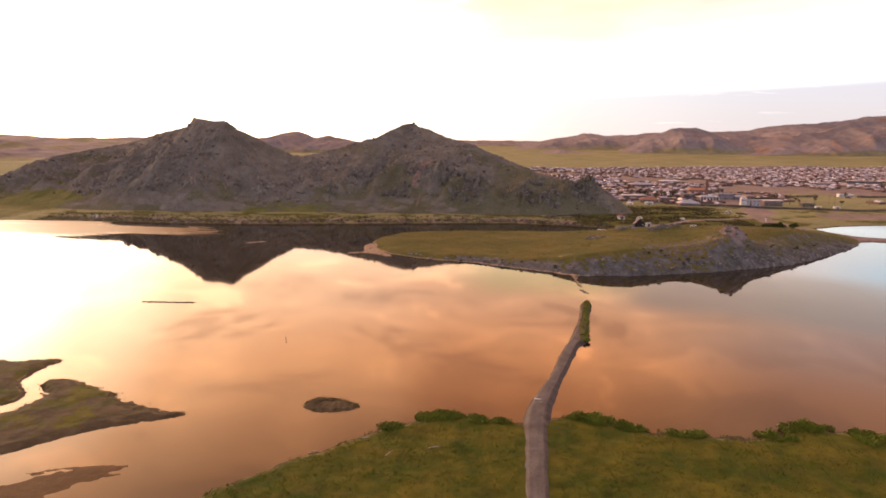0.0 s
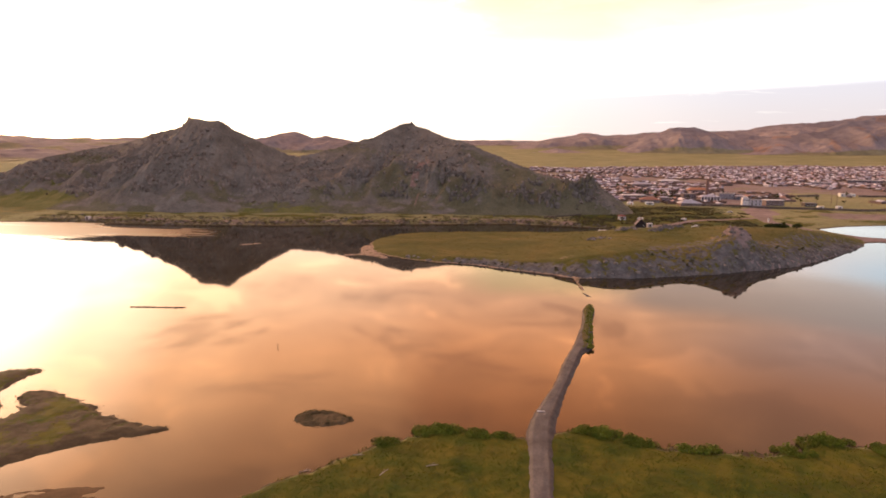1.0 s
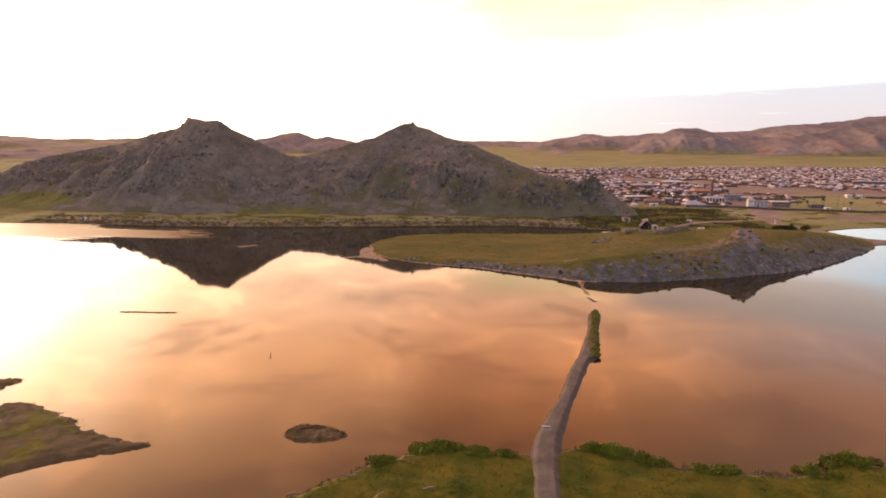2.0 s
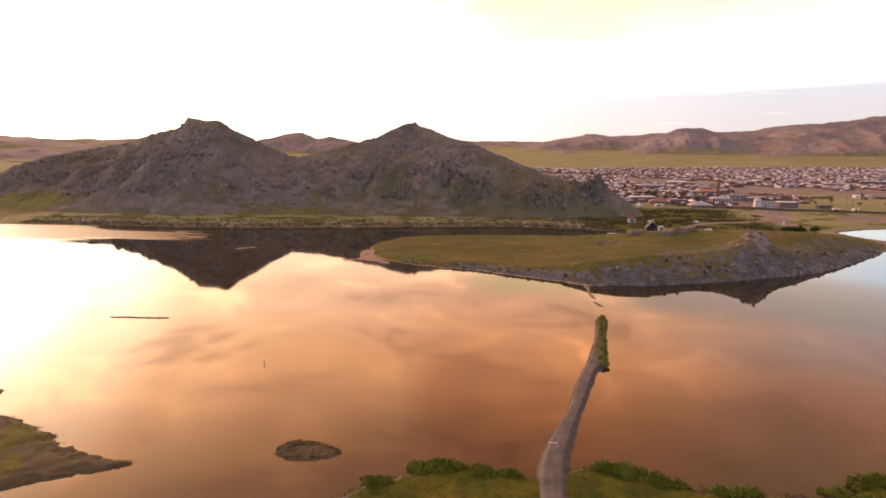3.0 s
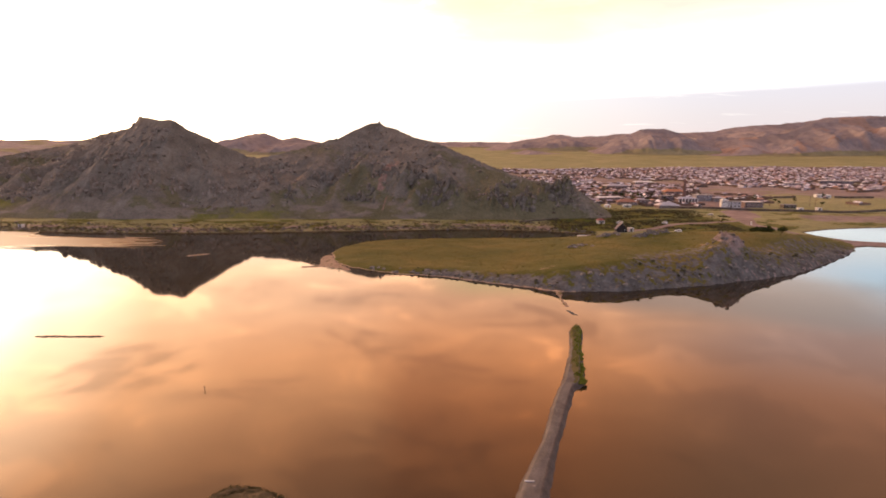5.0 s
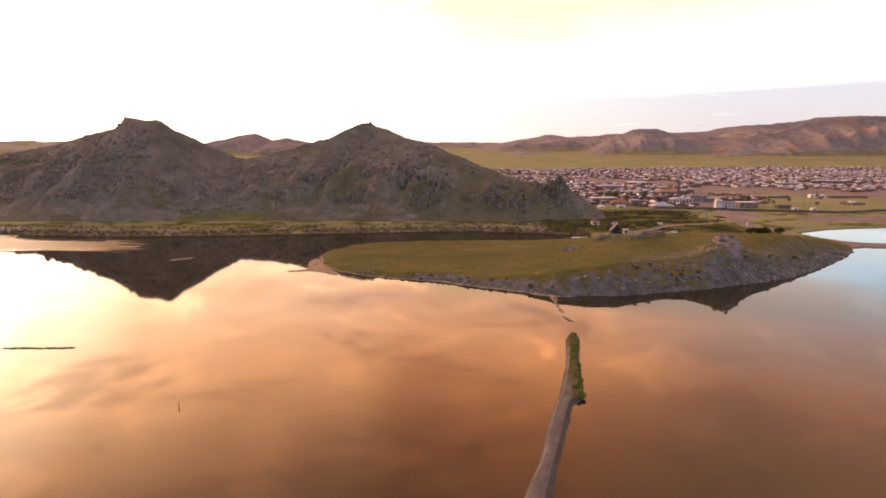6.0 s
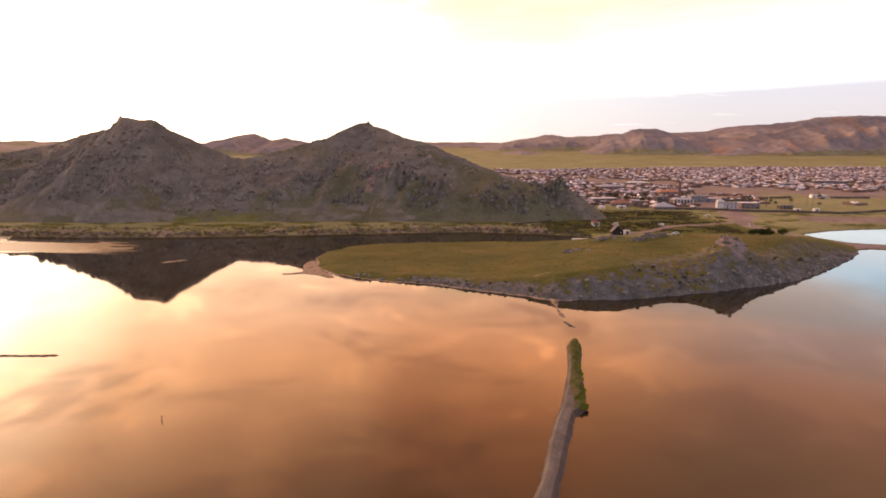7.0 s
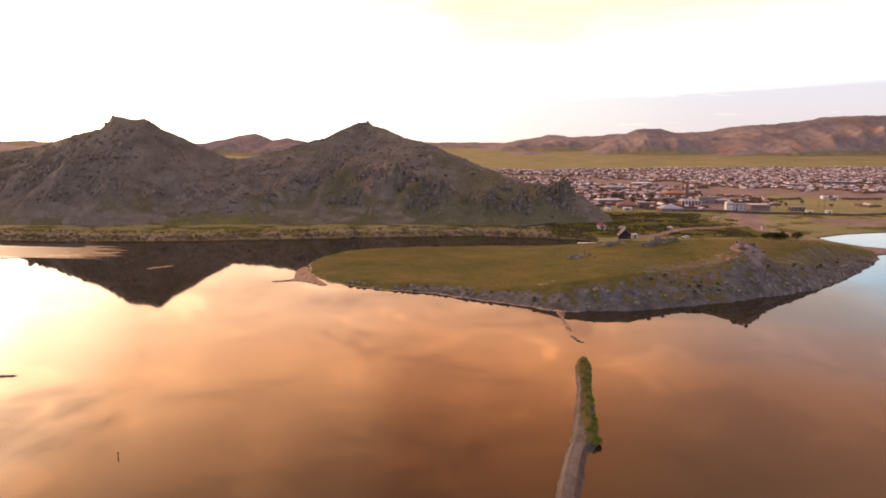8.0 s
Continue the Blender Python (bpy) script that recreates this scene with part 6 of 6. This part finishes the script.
grass("marsh_grass", "thick green marsh grass along the near shore", np.stack([mx, my, mz], 1)[near], M_grassblade, 8, 0.21)
grass("spit_grass", "dull olive grass on the muddy spits", np.stack([mx, my, mz], 1)[spit], M_spitblade, 12, 0.15)
# a ragged reed fringe where the marsh meets the water
keep = (mz > -0.12) & (mz < 0.22) & (my > np.interp(mx, [-110, -77, -57, -50], [60, 86, 95.6, 60])) & (rs.rand(len(mx)) < 0.30 + 0.5 * fbm(mx / 4, my / 4, 2, 302)) & (np.abs(mx - np.interp(my, CAUSE[:, 1], CAUSE[:, 0])) > 2.8)
near, spit = keep & (mx > -50), keep & (mx <= -50)
grass("reed_fringe", "ragged reeds standing at the water's edge", np.stack([mx, my, np.maximum(mz, -0.1)], 1)[near], M_grassblade, 9, 0.36, 4, 0.35)
grass("spit_reeds", "ragged brown reeds fringing the muddy spits", np.stack([mx, my, np.maximum(mz, -0.1)], 1)[spit], M_spitblade, 13, 0.24, 4, 0.35)
# tussocks on the islet and the headland
ix, iy = rs.uniform(-38, -26.5, 2600), rs.uniform(100, 107.2, 2600)
rim = inside_by(ix, iy, curve_points([(-37.4, 103.5), (-36.6, 105.6), (-35, 106.8), (-31.3, 106.5), (-27, 104.2), (-28.6, 101.8), (-31, 100.8), (-34.2, 100.4), (-36.8, 101.6)], 5))
keep = (rim > 0.1) & (rim < 1.1 + 1.2 * smooth(-31, -34.5, ix)) & (rs.rand(2600) < 0.25 + 0.65 * smooth(102.5, 105, iy))
grass("islet_grass", "dull tussocks round the rim of the islet", np.stack([ix, iy, ix * 0 + 0.22], 1)[keep], M_spitblade, 10, 0.16)
tx, ty = rs.uniform(-60, 175, 30000), rs.uniform(236, 372, 30000)
tz, tp = headland_z(tx, ty)
keep = (inside_by(tx, ty, HEAD) > 2.5) & (tp[:, 0] < 0.45) & (rs.rand(30000) < 0.35 + 0.5 * fbm(tx / 12, ty / 12, 2, 303))
M_turfblade = material("turf_blades", [(0.3, (0.065, 0.070, 0.013)), (0.5, (0.10, 0.092, 0.018)), (0.7, (0.145, 0.11, 0.028))], scale=0.07, fine=1.5, bump=0, rough=(0.7, 0.9))
grass("headland_grass", "short yellowing grass on the headland", np.stack([tx, ty, tz], 1)[keep], M_turfblade, 11, 0.28)

# ---------------------------------------------------------------- small things near the causeway
beam = thing("timber_beam", "pale squared timber lying across the causeway", "timber")
beam.matrix_world = pose(5.8, 110.4, 0.82, 0, 0, 3)
part("beam", boxed(-0.7, 0.7, -0.09, 0.09, 0, 0.16, bevel=0.03), M_white, beam)
pale = [make_rock("pale stone lying on the gravel causeway", 0.18, 30 + i) for i in range(3)]
for o in pale:
    o["group"] = "stones on the causeway"
for y in (109.2, 119.4, 129.1, 133.3, 134.6, 142.7):
    i = int(np.argmin(np.abs(CAUSE[:, 1] - y)))
    c = copy_thing(rv.choice(pale), Matrix())
    k = rv.uniform(0.5, 1.0)
    c.matrix_basis = pose(float(CAUSE[i, 0]) + rv.uniform(-0.7, 0.5), y, 0.84, 0, 0, rv.uniform(0, 360)) @ Matrix.Diagonal((k, k, k, 1))
remove(pale)
M_stake = paint("wet_stake", [(0.05, 0.035, 0.025), (0.06, 0.045, 0.03)], 0.8)
stake = thing("stake", "thin dark stake leaning out of the shallow water", "stake")
stake.matrix_world = pose(-55.3, 139.6, 0)
bm = bmesh.new()
limb(bm, (0, 0, -0.6), (0.12, 0.05, 0.85), 0.09, 0.06, 7)
part("shaft", bm, M_stake, stake)
bm = bmesh.new()
limb(bm, (0.10, 0.04, 0.5), (-0.18, 0.1, 0.72), 0.05, 0.03, 6)
part("fork", bm, M_stake, stake)
M_drift = paint("driftwood", [(0.42, 0.36, 0.29), (0.36, 0.30, 0.24)], 0.9)
for x, y, a in ((-17.6, 86.2, 62), (-29.5, 86.0, 25), (-22.6, 90.8, 5), (-11, 89, 20)):
    o = thing("driftwood", "bleached driftwood branch lying in the marsh grass", "driftwood", "driftwood branches")
    o.matrix_world = pose(x, y, ground_z(x, y) + 0.22, 4, 0, a)
    bm = bmesh.new()
    limb(bm, (-0.9, 0, 0), (0.1, 0.08, 0.06), 0.07, 0.06, 6)
    limb(bm, (0.1, 0.08, 0.06), (1.0, -0.1, 0.16), 0.06, 0.025, 6)
    part("branch", bm, M_drift, o)
    bm = bmesh.new()
    limb(bm, (0.0, 0.05, 0.05), (0.5, 0.5, 0.25), 0.04, 0.012, 5)
    part("twig", bm, M_drift, o)


# ---------------------------------------------------------------- on the ridge: cairn and a few stunted trees
def hill_top(x, y):
    return float(hill_z(np.array([float(x)]), np.array([float(y)]))[0][0])


cairn = thing("cairn", "stone cairn with a bare pole on the summit", "cairn")
cairn.matrix_world = pose(-100, 577, hill_top(-100, 577) - 0.5)
for k, (cx, cy, cz, cr) in enumerate(((0, 0, 0.5, 1.3), (0.8, 0.3, 0.4, 0.9), (-0.8, -0.2, 0.4, 1.0), (0, 0.1, 1.5, 0.8), (0.1, 0, 2.1, 0.5))):
    bm = bmesh.new()
    bmesh.ops.create_icosphere(bm, subdivisions=2, radius=cr)
    for v in bm.verts:
        v.co *= 1 + noise.noise(v.co * 1.7 + Vector((k * 5, 0, 0))) * 0.35
    bmesh.ops.translate(bm, verts=bm.verts, vec=(cx, cy, cz))
    part("stone", bm, M_crag, cairn)
bm = bmesh.new()
limb(bm, (0, 0, 1.8), (0.1, 0, 4.0), 0.09, 0.05, 6)
part("pole", bm, M_bark, cairn)
def make_larch(h, seed):
    r = random.Random(seed)
    o = thing("tree", "stunted dark larch on the rocky ridge", "tree", "ridge trees")
    bs, bl = bmesh.new(), bmesh.new()
    limb(bs, (0, 0, -0.5), (0.05, 0, h), 0.16, 0.03, 6)
    for i in range(9):
        z = h * (0.12 + 0.1 * i)
        w = h * 0.20 * (1.05 - z / h) + 0.12
        a = i * 2.4
        tip = (math.cos(a) * w, math.sin(a) * w, z - 0.1)
        limb(bs, (0, 0, z), tip, 0.04, 0.015)
        leaf_cloud(bl, (tip[0] * 0.5, tip[1] * 0.5, z), w * 0.9, 46, 0.16, r, 0.6)
    part("trunk", bs, M_bark, o)
    part("crown", bl, M_leaf, o)
    return o


larch = make_larch(3.4, 90)
for x, y, k in ((-136, 503, 0.9), (-128, 502, 1.1), (-112, 499, 0.7), (-143, 504, 0.6), (-104, 498, 0.6), (-120, 0, 0.6)):
    yr = float(ridge_y(x)) - 3
    c = copy_thing(larch, Matrix())
    c.matrix_basis = pose(x, yr, hill_top(x, yr) - 0.4, 0, 0, x * 13) @ Matrix.Diagonal((k, k, k, 1))
remove([larch])
